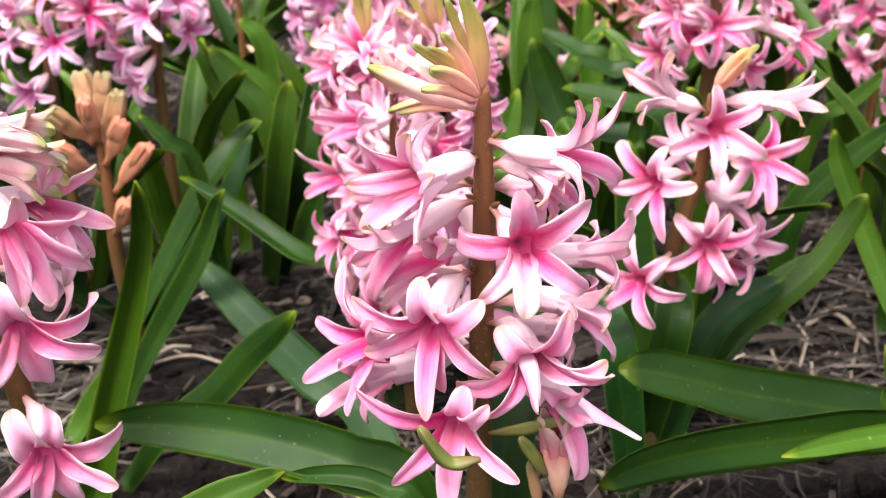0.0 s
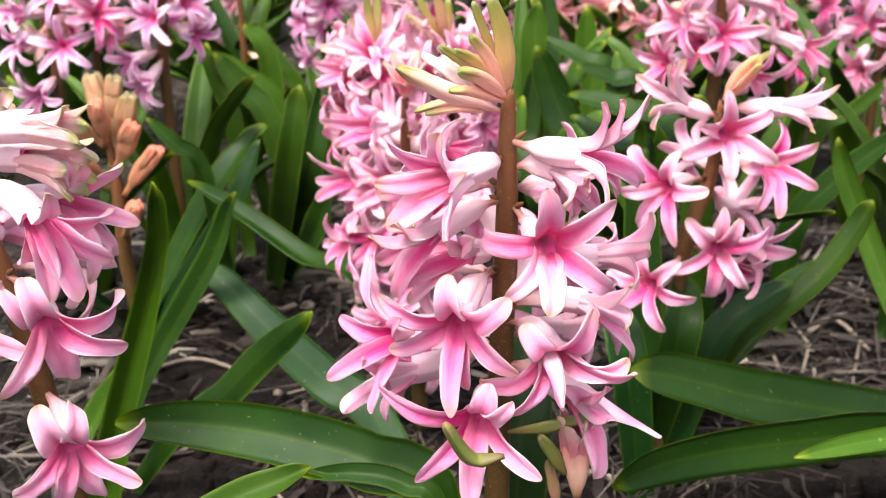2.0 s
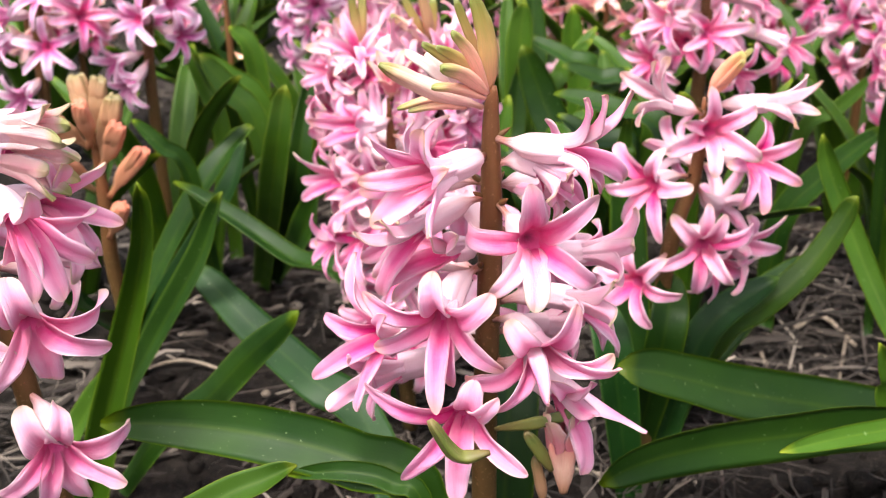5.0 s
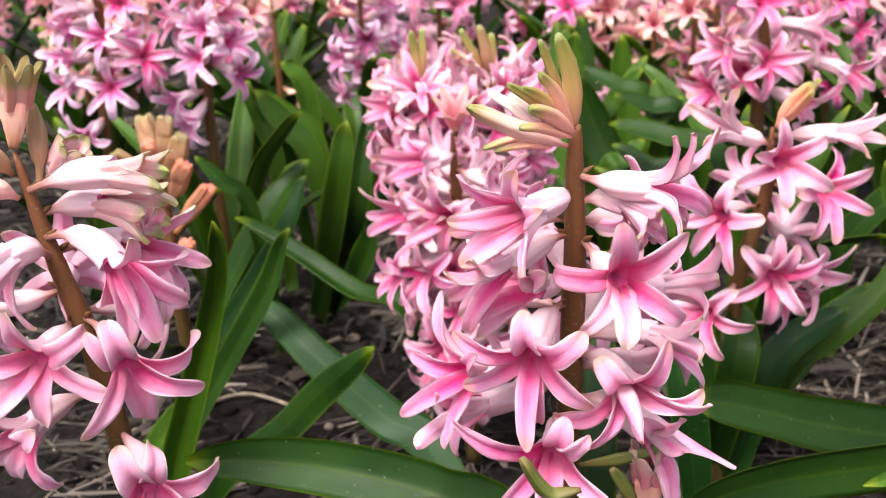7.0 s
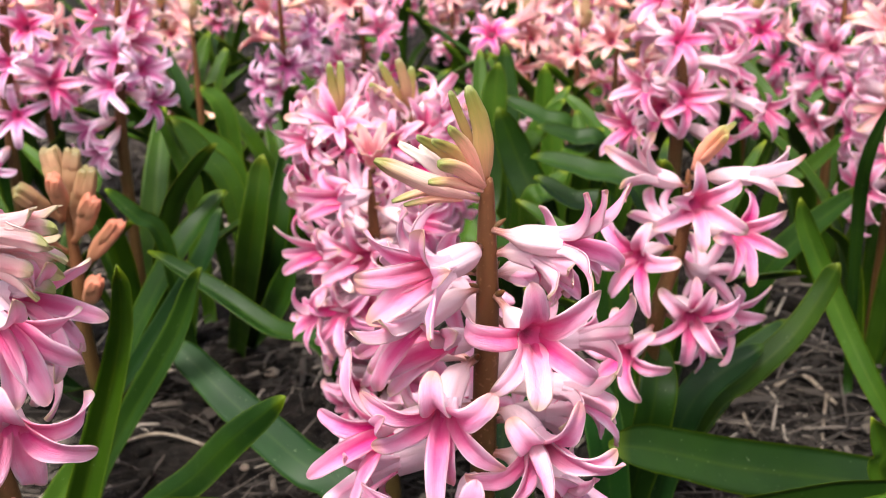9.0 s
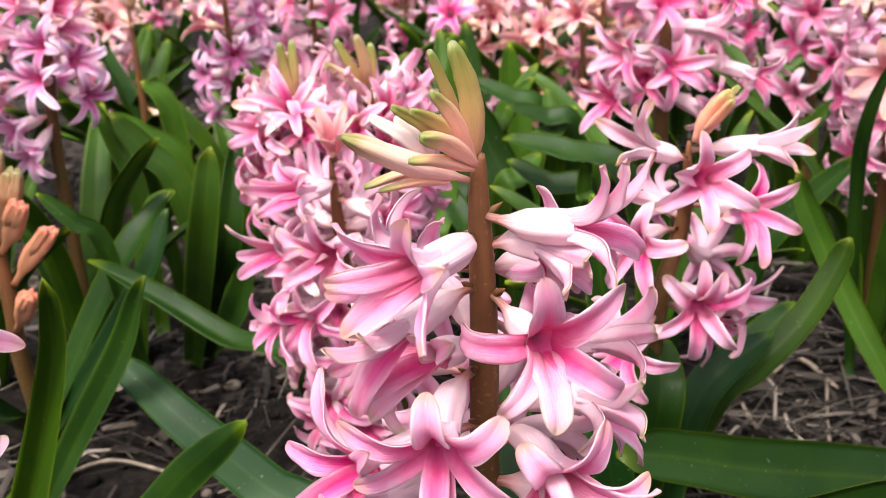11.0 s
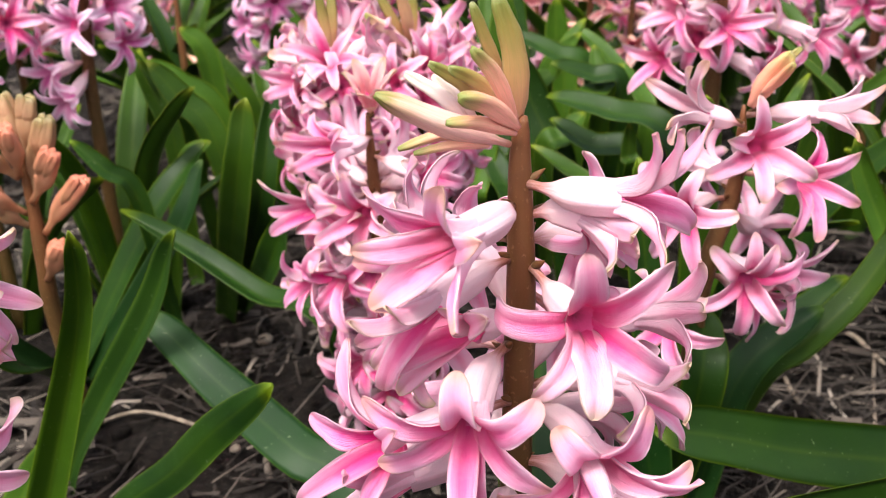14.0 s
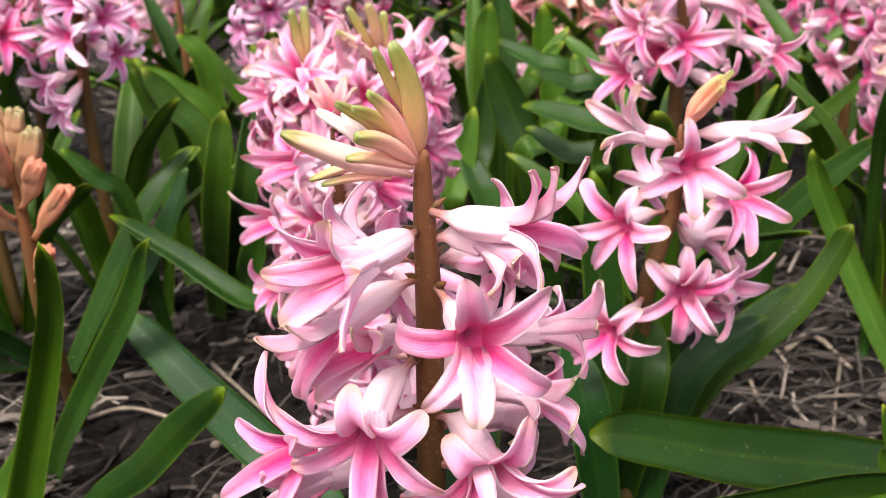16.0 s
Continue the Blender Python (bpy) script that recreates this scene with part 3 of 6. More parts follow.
def head(owner, line, lo, hi, count, kind, rng, size=1.0, detail=2, gap=0.0175, arcs=()):
    """Florets set spirally on a stem between two of its heights (0 to 1). detail 2: tepals of their own; 1 and 0: whole florets."""
    turn = rng.uniform(0, 360)
    for k in range(count):
        turn += 137.5
        az = (turn + rng.uniform(-18, 18) + 180) % 360 - 180
        s = k / max(1, count - 1)
        h = lo + (hi - lo) * s + rng.uniform(-0.012, 0.012)
        if arcs and not any(a <= az <= b for a, b in arcs):
            continue
        p = line[min(len(line) - 1, max(0, int(h * (len(line) - 1))))]
        el = -22 + 50 * s + rng.uniform(-14, 14)
        m = facing((0, 0, 0), az, el)
        throat = Vector(p) + m.col[2].xyz * (gap * rng.uniform(0.9, 1.25) * size) + Vector((0, 0, rng.uniform(-0.003, 0.003)))
        look_ = kind if kind != "pink" else rng.choice(("pink", "soft", "soft", "tipped"))
        if detail < 2 and s > 0.6 and rng.random() < 0.55:
            look_ = "salmon"
        elif kind == "mauve" and s > 0.5 and rng.random() < 0.5:
            look_ = rng.choice(("salmon", "pale"))
        elif kind == "salmon" and rng.random() < 0.4:
            look_ = "pink"
        if detail == 2:
            floret(owner, p, throat, az, el, ring(rng, 152 - 60 * max(0, s - 0.75) / 0.25, 19 * size), look_, 0.0053 * size, 0.92 * size, k)
        else:
            m = facing(throat, az, el) @ Matrix.Rotation(rng.uniform(0, 6.3), 4, "Z") @ Matrix.Scale(size * rng.uniform(0.92, 1.1), 4)
            part("floret", whole_floret(look_ if look_ != "tipped" else rng.choice(("pink", "soft")), rng.randrange(4), detail), owner, m)


def crown_buds(owner, top, way, rng, count, length, mats, radius=0.0042):
    """The closed buds at the very top of a stem."""
    top, way = Vector(top), Vector(way).normalized()
    for k in range(count):
        a = 2.4 * k + rng.uniform(-0.3, 0.3)
        out = way.orthogonal().normalized()
        out = Matrix.Rotation(a, 3, way) @ out
        tilt = 0.12 + 0.16 * k
        tip = top + (way + out * tilt).normalized() * length * (1 - 0.1 * k) - way * 0.003 * k
        bud(owner, top - way * 0.0025 * k, tip, radius * (1 - 0.05 * k), mats[k % len(mats)])


def whole_plant(x, y, tall, kind, seed, detail, leaves=5, count=26, top_buds=True, lean=(0.0, 0.0), low=0.55, group="hyacinths further back in the bed"):
    """A hyacinth of the bed: stem, head, buds and leaves."""
    rng = random.Random(seed)
    tone = {"pink": "pink", "mauve": "mauve-pink", "salmon": "salmon and cream"}[kind]
    ob = plant("hyacinth", (x, y, 0), f"{tone} flowering hyacinth with green strap leaves in the bed", "flower", group)
    pts = [(x, y, -0.004), (x + lean[0] * 0.4, y + lean[1] * 0.4, tall * 0.5), (x + lean[0], y + lean[1], tall)]
    stem(ob, pts, 0.0034, 0.0022)
    line = curve_points(pts, 60)
    head(ob, line, low, 0.95, count, kind, rng, 1.08, detail, 0.02)
    if top_buds:
        crown_buds(ob, pts[-1], (lean[0], lean[1], 0.12), rng, 3, 0.022, (GREENBUD, CREAM) if kind != "salmon" else (TANBUD, CREAM))
    tuft(ob, rng, leaves, 0.155, 0.0165)
    return ob


# ---------------------------------------------------------------- ground
def soil_material():
    n = Nodes("dark_crumbly_soil")
    broad, fine, grit = n.noise(18.0, 5), n.noise(220.0, 6, rough=0.7), n.noise(620.0, 4, rough=0.7)
    tone = n.mix(n.ramp(broad, ((0.3, 0.0), (0.7, 1.0))), (0.004, 0.003, 0.0024), (0.013, 0.0096, 0.0075))
    tone = n.mix(n.ramp(fine, ((0.42, 0.0), (0.7, 1.0))), tone, (0.03, 0.0226, 0.0175))
    tone = n.mix(n.ramp(grit, ((0.6, 0.0), (0.72, 1.0))), tone, (0.1, 0.08, 0.063))
    n.link(tone, n.bsdf.inputs["Base Color"])
    n.link(n.ramp(broad, ((0.3, 0.7), (0.7, 0.95))), n.bsdf.inputs["Roughness"])
    n.bsdf.inputs["Specular IOR Level"].default_value = 0.12
    n.bump(n.math("ADD", fine, n.math("MULTIPLY", grit, 0.6)), 1.0, 0.006)
    return n.mat


def straw_material():
    n = Nodes("weathered_straw")
    rnd = n.tree.nodes.new("ShaderNodeNewGeometry").outputs["Random Per Island"]
    tone = n.ramp(rnd, ((0.0, (0.008, 0.0057, 0.0041)), (0.5, (0.02, 0.0148, 0.0112)), (0.78, (0.046, 0.036, 0.0285)), (0.93, (0.14, 0.113, 0.09)), (1.0, (0.34, 0.285, 0.23))))
    tone = n.mix(n.math("MULTIPLY", n.noise(420.0, 3), 0.5), tone, (0.05, 0.038, 0.029))
    n.link(tone, n.bsdf.inputs["Base Color"])
    n.bsdf.inputs["Roughness"].default_value = 0.7
    n.bsdf.inputs["Specular IOR Level"].default_value = 0.25
    n.bump(n.noise(1300.0, 3), 0.4, 0.0006)
    return n.mat


def ground_height(x, y):
    """Clods and hollows of the bed; flat from some metres off."""
    d = max(0.0, 1 - max(abs(x) / 3.0, abs(y - 0.8) / 3.0))
    h = 0.010 * noise.noise((x * 9, y * 9, 0.3)) + 0.007 * noise.noise((x * 31, y * 31, 4.7)) + 0.004 * noise.noise((x * 80, y * 80, 9.1))
    return (h - 0.002) * min(1.0, d * 3)


SOIL, STRAW = soil_material(), straw_material()


def spread_out(lo, hi, step, far):
    """Even steps from lo to hi, and growing ones out to far on both sides."""
    inner = list(np.arange(lo, hi + step / 2, step))
    grow, a, b = [], step, 0.0
    while b < far:
        a *= 1.6
        b += a
        grow.append(b)
    return [lo - q for q in grow[::-1]] + inner + [inner[-1] + q for q in grow]


xs, ys = spread_out(-0.7, 0.8, 0.008, 900.0), spread_out(-0.1, 1.6, 0.008, 900.0)
gv = [(x, y, ground_height(x, y)) for y in ys for x in xs]
nx = len(xs)
gf = [(j * nx + i, j * nx + i + 1, (j + 1) * nx + i + 1, (j + 1) * nx + i) for j in range(len(ys) - 1) for i in range(nx - 1)]
ground = new("ground", mesh_of("ground", gv, gf, [(0, 0)] * len(gv), (SOIL,)))
tagged(ground, "dark crumbly garden soil under the straw", "soil", kind="structure")


def litter(count, reach, seed, chips=False):
    """Bits of straw and stalk that lie across one another on the soil, thick in some places and thin in others."""
    rng = random.Random(seed)
    verts, faces = [], []
    while len(verts) < 12 * count:
        x, y = rng.uniform(-0.62, 0.7), -0.05 + reach * rng.random() ** 1.4
        if rng.random() < 0.3:
            x, y = rng.gauss(0.04, 0.9), rng.gauss(0.8, 0.9)
        if 1.5 * noise.noise((x * 13, y * 13, 2.2)) + rng.uniform(-0.4, 0.4) < -0.05:
            continue
        long = rng.choice((0.006, 0.01, 0.016, 0.024, 0.036, 0.055)) * rng.uniform(0.7, 1.4)
        wide = rng.uniform(0.00025, 0.0008) * rng.choice((1.0,) * 12 + (1.6, 2.4))
        flat = rng.choice((0.25, 0.5, 0.8))
        if chips:
            long, wide, flat = rng.uniform(0.009, 0.034), rng.uniform(0.0012, 0.003), 0.22
        a, rise = rng.gauss(0.5, 0.9), rng.uniform(-0.2, 0.2)
        d = Vector((math.cos(a), math.sin(a), rise)).normalized()
        side = Vector((-d.y, d.x, rng.uniform(-0.5, 0.5))).normalized()
        up = d.cross(side)
        c = Vector((x, y, ground_height(x, y) + 0.001 + rng.random() ** 2 * 0.007))
        bow = up * rng.uniform(-0.12, 0.12) * long + side * rng.uniform(-0.12, 0.12) * long
        first = len(verts)
        for s in (-1, 0, 1):
            m = c + d * (s * long / 2) + bow * (1 - s * s)
            w = wide * rng.uniform(0.6, 1.1)
            verts += [m + side * w, m + up * w * flat, m - side * w, m - up * w * flat]
        for s in (0, 4):
            for q in range(4):
                faces.append((first + s + q, first + s + (q + 1) % 4, first + s + 4 + (q + 1) % 4, first + s + 4 + q))
        faces.append((first + 3, first + 2, first + 1, first))
        faces.append((first + 8, first + 9, first + 10, first + 11))
    me = mesh_of("straw_litter", verts, faces, [(0, 0)] * len(verts), (STRAW,))
    me.polygons.foreach_set("use_smooth", np.zeros(len(me.polygons), dtype=bool))
    if chips:
        return tagged(new("wood_chips", me), "flat brown flakes of bark and stalk on the soil", "wood chips", kind="stuff")
    return tagged(new("straw_litter", me), "weathered straw and stalks strewn over the soil", "straw", kind="stuff")


def crumbs(count, seed):
    """Clods and small stones."""
    rng = random.Random(seed)
    verts, faces = [], []
    box = [(-1, -1, -1), (1, -1, -1), (1, 1, -1), (-1, 1, -1), (-1, -1, 1), (1, -1, 1), (1, 1, 1), (-1, 1, 1), (0, 0, 1.6), (0, 0, -1.4), (1.6, 0, 0), (-1.6, 0, 0), (0, 1.6, 0), (0, -1.6, 0)]
    sides = ((4, 5, 6, 7, 8), (3, 2, 1, 0, 9), (1, 2, 6, 5, 10), (0, 4, 7, 3, 11), (2, 3, 7, 6, 12), (0, 1, 5, 4, 13))
    for k in range(count):
        x, y = rng.uniform(-0.6, 0.7), -0.05 + 1.2 * rng.random() ** 1.3
        if rng.random() < 0.25:
            x, y = rng.gauss(0.04, 0.8), rng.gauss(0.7, 0.8)
        r = rng.choice((0.0012, 0.002, 0.003, 0.0045)) * rng.uniform(0.6, 1.2)
        first = len(verts)
        z = ground_height(x, y) + r * 0.4
        for p in box:
            verts.append((x + r * p[0] * rng.uniform(0.6, 1.1), y + r * p[1] * rng.uniform(0.6, 1.1), z + r * p[2] * rng.uniform(0.4, 0.8)))
        for a, b, c, d, e in sides:
            faces += [(first + a, first + b, first + e), (first + b, first + c, first + e), (first + c, first + d, first + e), (first + d, first + a, first + e)]
    return tagged(new("soil_crumbs", mesh_of("soil_crumbs", verts, faces, [(0, 0)] * len(verts), (SOIL,))), "dark soil crumbs and small clods on the bed", "soil", kind="stuff")


litter(34000, 1.5, 3)
litter(5000, 1.2, 5, True)
crumbs(9000, 8)


def stalk(points, radius, label):
    """A stiff dry stalk that lies on the soil; its ends split and uneven."""
    pts = [Vector((x, y, ground_height(x, y) + radius + lift)) for x, y, lift in points]
    line = curve_points(pts, 14)
    a = line[0].copy()
    rng = random.Random(int(radius * 1e6))
    ob = new("dry_stalk", sweep("dry_stalk", [p - a for p in line], [radius * rng.uniform(0.82, 1.1) for p in line], (STALK,), 9, 0.25, 4))
    ob.location = a
    return tagged(ob, label, "stalk", "dry stalks on the soil")


def pebble(x, y, r, label, mat=None, name="pebble", kind="stone"):
    rng = random.Random(int(abs(x) * 1e5))
    bm = bmesh.new()
    bmesh.ops.create_icosphere(bm, subdivisions=3, radius=r)
    for v in bm.verts:
        v.co *= 1 + 0.22 * noise.noise(v.co * 160 + Vector((x * 70, y * 70, 0)))
        v.co.z *= 0.62
    me = bpy.data.meshes.new("pebble")
    bm.to_mesh(me)
    bm.free()
    me.materials.append(mat or STALK)
    me.polygons.foreach_set("use_smooth", np.ones(len(me.polygons), dtype=bool))
    ob = new(name, me)
    ob.location = (x, y, ground_height(x, y) + r * 0.35)
    return tagged(ob, label, kind, "pebbles on the soil" if kind == "stone" else "lumps of soil")


def stalk_material():
    n = Nodes("bleached_stalk")
    tone = n.mix(n.ramp(n.noise(300.0, 4), ((0.35, 0.0), (0.7, 1.0))), (0.12, 0.088, 0.06), (0.25, 0.2, 0.15))
    tone = n.mix(n.math("MULTIPLY", n.ramp(n.noise(1100.0, 3), ((0.5, 0.0), (0.7, 1.0))), 0.6), tone, (0.09, 0.065, 0.045))
    n.link(tone, n.bsdf.inputs["Base Color"])
    n.bsdf.inputs["Roughness"].default_value = 0.75
    n.bump(n.noise(900.0, 4), 0.5, 0.0006)
    return n.mat


STALK = stalk_material()
stalk(((-0.162, 0.409, 0.002), (-0.139, 0.415, 0.003), (-0.112, 0.410, 0.001)), 0.0011, "long bleached stalk lying across the soil")
stalk(((0.047, 0.324, 0.003), (0.060, 0.317, 0.002), (0.073, 0.313, 0)), 0.0014, "short pale broken stalk on the soil")
stalk(((0.151, 0.435, 0.002), (0.153, 0.417, 0.002), (0.156, 0.400, 0)), 0.0011, "short pale broken stalk on the soil")
stalk(((0.202, 0.452, 0.003), (0.187, 0.417, 0.003), (0.176, 0.390, 0.001)), 0.0009, "thin bleached stalk lying on the soil")
stalk(((-0.113, 0.465, 0.002), (-0.076, 0.416, 0.003), (-0.062, 0.398, 0.001)), 0.0011, "long bleached stalk lying across the soil")
stalk(((0.179, 0.465, 0.002), (0.195, 0.470, 0.003), (0.205, 0.446, 0.001)), 0.0015, "brown flattened stalk on the soil")
stalk(((-0.081, 0.389, 0.002), (-0.077, 0.372, 0.002), (-0.072, 0.353, 0)), 0.0015, "brown flattened stalk on the soil")
stalk(((-0.164, 0.579, 0.002), (-0.156, 0.551, 0.003), (-0.145, 0.517, 0.001)), 0.0010, "thin bleached stalk lying on the soil")
pebble(-0.098, 0.496, 0.0042, "pale tan pebble among the straw")
pebble(-0.094, 0.391, 0.0022, "small ochre pebble on the soil")
pebble(0.094, 0.354, 0.002, "small grey pebble on the soil")
pebble(-0.117, 0.527, 0.0024, "small grey pebble on the soil")


pebble(-0.127, 0.467, 0.013, "dark damp lump of soil", SOIL, "soil_lump", "soil")
pebble(-0.133, 0.449, 0.009, "dark damp lump of soil", SOIL, "soil_lump", "soil")
pebble(0.164, 0.371, 0.007, "small dark lump of soil", SOIL, "soil_lump", "soil")
pebble(-0.071, 0.459, 0.007, "small dark lump of soil", SOIL, "soil_lump", "soil")


# ---------------------------------------------------------------- the hyacinth in the middle
main = plant("hyacinth", (0.0085, 0.212, 0), "pale pink hyacinth with loose open florets and green-tipped buds", "flower", "hyacinths in front")
MAIN = [(0.0085, 0.212, -0.004), (0.009, 0.212, 0.081), (0.01, 0.213, 0.126), (0.011, 0.214, 0.157), (0.011, 0.215, 0.183), (0.0118, 0.2145, 0.1905)]
stem(main, MAIN, 0.0036, 0.0025)
floret(main, (0.013, 0.212, 0.162), (0.0205, 0.1898, 0.1606), 12, 10, ((100, 107, 20.1, 1.6, -0, 5.8), (37, 119, 20.8, 1.2, -0.01, 5.8), (315, 145, 20.6, 1.2, 0.1, 5.2), (260, 103, 19, 1.6, 0.01, 6.6), (222, 147, 19.7, 1.6, 0.01, 4.6), (180, 216, 21.4, 0.7, -0.11, 5.4)), "soft", 0.0060, seed=1)
floret(main, (0.008, 0.211, 0.146), (-0.0007, 0.1855, 0.1428), -10, -16, ((96, 185, 19.5, 1.6, -0.02, 5.6), (39, 164, 21.5, 1.6, 0.05, 6), (322, 115, 20.2, 0.9, -0.02, 5), (274, 107, 19.7, 0.7, -0, 4), (256, 62, 23.3, 0.7, 0.16, 5), (208, 116, 20.2, 0.7, 0.01, 4.6), (161, 137, 21.5, 0.9, -0.02, 4.6)), "tipped", 0.0064, 1.1, seed=2)
floret(main, (0.011, 0.212, 0.131), (0.0222, 0.1878, 0.1325), 14, -14, ((66, 136, 21.1, 1.2, 0.04, 6), (3, 147, 22, 1.6, 0.02, 4.8), (353, 127, 23.1, 1.6, 0.07, 5.2), (150, 10, 23.4, 1.6, -0.04, 5), (210, 159, 21.2, 0.9, -0.08, 5), (219, 127, 21.6, 1.6, -0.03, 4.6), (126, 198, 19.4, 1.6, -0, 6)), "tipped", 0.0060, seed=3)
floret(main, (0.009, 0.212, 0.112), (0.0039, 0.1858, 0.1165), -8, -8, ((73, 149, 19.2, 1.6, 0.06, 6.6), (167, 134, 27.3, 0.7, -0.07, 5.4), (220, 86, 22.6, 0.7, 0.04, 5), (262, 81, 22.4, 0.9, 0.07, 6), (331, 90, 21, 0.7, -0.06, 4.6), (50, 123, 19.5, 1.6, 0.04, 4.6)), "pink", 0.0058, seed=4)
floret(main, (0.009, 0.212, 0.133), (-0.0174, 0.1940, 0.1347), -62, -6, ((115, 127, 22.4, 0.7, 0.01, 4.6), (176, 90, 20.2, 0.9, -0.01, 4.6), (225, 52, 22.8, 1.6, 0.06, 4.8), (270, 80, 21.5, 0.7, -0.03, 4.6), (46, 109, 20.1, 0.7, -0.04, 4), (254, 117, 19.5, 0.7, -0.08, 4)), "pink", 0.0052, seed=5)
floret(main, (0.009, 0.213, 0.174), (-0.0036, 0.1919, 0.1755), -50, -6, ((152, 114, 20.2, 1.2, -0.02, 5.6), (63, 105, 19.6, 1.2, 0, 5.4), (184, 82, 20.4, 1.6, 0.01, 5), (207, 74, 20.8, 0.7, -0.13, 4.6), (232, 71, 21.4, 0.7, -0.08, 6.4), (332, 57, 20.7, 0.7, 0.01, 5), (17, 106, 20.4, 1.2, 0.13, 4.6)), "tipped", 0.0058, 1.05, seed=6)
floret(main, (0.009, 0.214, 0.163), (-0.0092, 0.1987, 0.1583), -62, -28, ((199, 59, 20.2, 0.7, 0.03, 5), (221, 61, 20.2, 0.9, 0.04, 4.6), (70, 75, 20.4, 1.6, -0.01, 4.6), (239, 78, 22, 1.6, 0.04, 4.6), (53, 88, 19.7, 0.7, -0, 4)), "soft", 0.0052, 1.0, seed=7)
floret(main, (0.012, 0.214, 0.178), (0.0329, 0.2045, 0.1775), 78, 0, ((120, 109, 17.7, 0.7, 0.03, 4.6), (118, 101, 20.4, 0.9, 0.04, 4.6), (94, 75, 21, 1.2, -0.01, 5), (324, 107, 22, 1.6, -0.08, 5), (306, 96, 18.9, 0.7, 0.05, 5), (205, 94, 17.7, 0.7, -0.05, 5)), "tipped", 0.0054, 1.05, seed=8)
floret(main, (0.012, 0.215, 0.171), (0.0272, 0.2096, 0.1697), 72, -24, ((327, 74, 20.4, 0.9, -0.05, 5), (306, 96, 20.1, 0.7, 0.02, 4.4), (310, 181, 17.8, 0.7, -0.06, 4), (146, 98, 19.8, 0.7, 0.13, 4), (176, 106, 20.5, 0.7, 0.01, 4), (156, 84, 19.3, 0.7, 0.08, 4)), "soft", 0.0056, 1.0, seed=9)
floret(main, (0.011, 0.217, 0.156), (0.0405, 0.2261, 0.1439), 98, 2, ((4, 113, 20.4, 0.9, -0.01, 4.6), (118, 113, 21.1, 1.6, -0.02, 5), (180, 134, 21.3, 0.9, 0.05, 5), (347, 154, 20.2, 0.7, 0.03, 5), (156, 103, 20.1, 0.9, -0.03, 4.6), (326, 140, 19.9, 0.7, 0.09, 5)), "soft", 0.0058, seed=10)
floret(main, (0.011, 0.216, 0.133), (0.0357, 0.2098, 0.1362), 68, -6, ((127, 74, 20.5, 0.7, 0.03, 4.6), (4, 143, 20.2, 0.7, -0.13, 4.4), (285, 98, 21.5, 1.6, -0.01, 5), (296, 95, 20.5, 0.7, 0.02, 5), (179, 125, 20.2, 0.7, 0.01, 5), (155, 100, 22.7, 1.6, 0.13, 4.6)), "soft", 0.006, seed=11)
floret(main, (0.01, 0.213, 0.118), (0.0312, 0.1993, 0.1138), 52, -30, ((286, 89, 25.9, 1.6, -0.12, 5.6), (52, 17, 24.1, 0.7, 0, 5), (132, 142, 18.4, 0.7, 0.09, 4.6), (287, 139, 19, 0.7, 0.01, 5), (136, 87, 20.3, 1.2, -0.05, 4.4), (116, 102, 19.7, 0.7, 0.01, 4.4)), "pink", 0.006, 1.4, seed=12)
floret(main, (0.009, 0.216, 0.149), (-0.0023, 0.2054, 0.1523), -50, 8, ((196, 123, 19.1, 0.7, -0.05, 5), (49, 75, 20.1, 1.6, -0.02, 4.6), (34, 87, 19.8, 0.9, -0.02, 4.6), (225, 93, 21, 1.6, 0.02, 5), (244, 86, 19.9, 0.7, -0.07, 4.4), (174, 106, 19.2, 0.7, 0.17, 5)), "soft", 0.0062, seed=13)
floret(main, (0.009, 0.214, 0.124), (-0.0172, 0.2065, 0.1188), -82, -10, ((14, 74, 24.9, 1.6, -0.09, 4.8), (255, 104, 20.6, 1.2, 0.01, 4.4), (48, 84, 21.3, 0.7, -0.04, 4.4), (184, 111, 20.6, 0.7, 0.03, 4.6), (246, 119, 19.8, 0.7, -0.07, 4.4), (189, 142, 17.4, 0.7, -0.01, 4.4)), "pink", 0.0058, 1.1, seed=14)
floret(main, (0.01, 0.22, 0.143), (0.002, 0.238, 0.155), -150, 0, ring(random.Random(41), 150, 19), "pink", seed=15)
floret(main, (0.01, 0.22, 0.129), (0.022, 0.238, 0.138), 158, -8, ring(random.Random(42), 150, 19), "pink", seed=16)
floret(main, (0.009, 0.22, 0.112), (0.004, 0.239, 0.118), -172, -16, ring(random.Random(43), 150, 19), "pink", seed=17)
floret(main, (0.009, 0.217, 0.166), (-0.009, 0.226, 0.166), -118, 2, ring(random.Random(44), 150, 19), "soft", seed=18)
floret(main, (0.012, 0.218, 0.165), (0.029, 0.231, 0.162), 118, -4, ring(random.Random(45), 150, 19), "soft", seed=19)
floret(main, (0.009, 0.217, 0.141), (-0.012, 0.227, 0.143), -112, -4, ring(random.Random(46), 150, 19), "soft", seed=20)
floret(main, (0.011, 0.217, 0.124), (0.031, 0.226, 0.122), 110, -12, ring(random.Random(47), 150, 19), "soft", seed=33)
bud(main, (0.0108, 0.2160, 0.1886), (0.0068, 0.2120, 0.2123), 0.00250, GREENBUD, 0.002, TALL_SHAPE)
bud(main, (0.0092, 0.2190, 0.1946), (0.0029, 0.2170, 0.2103), 0.00125, GREENBUD, 0.001, ROUND_SHAPE)
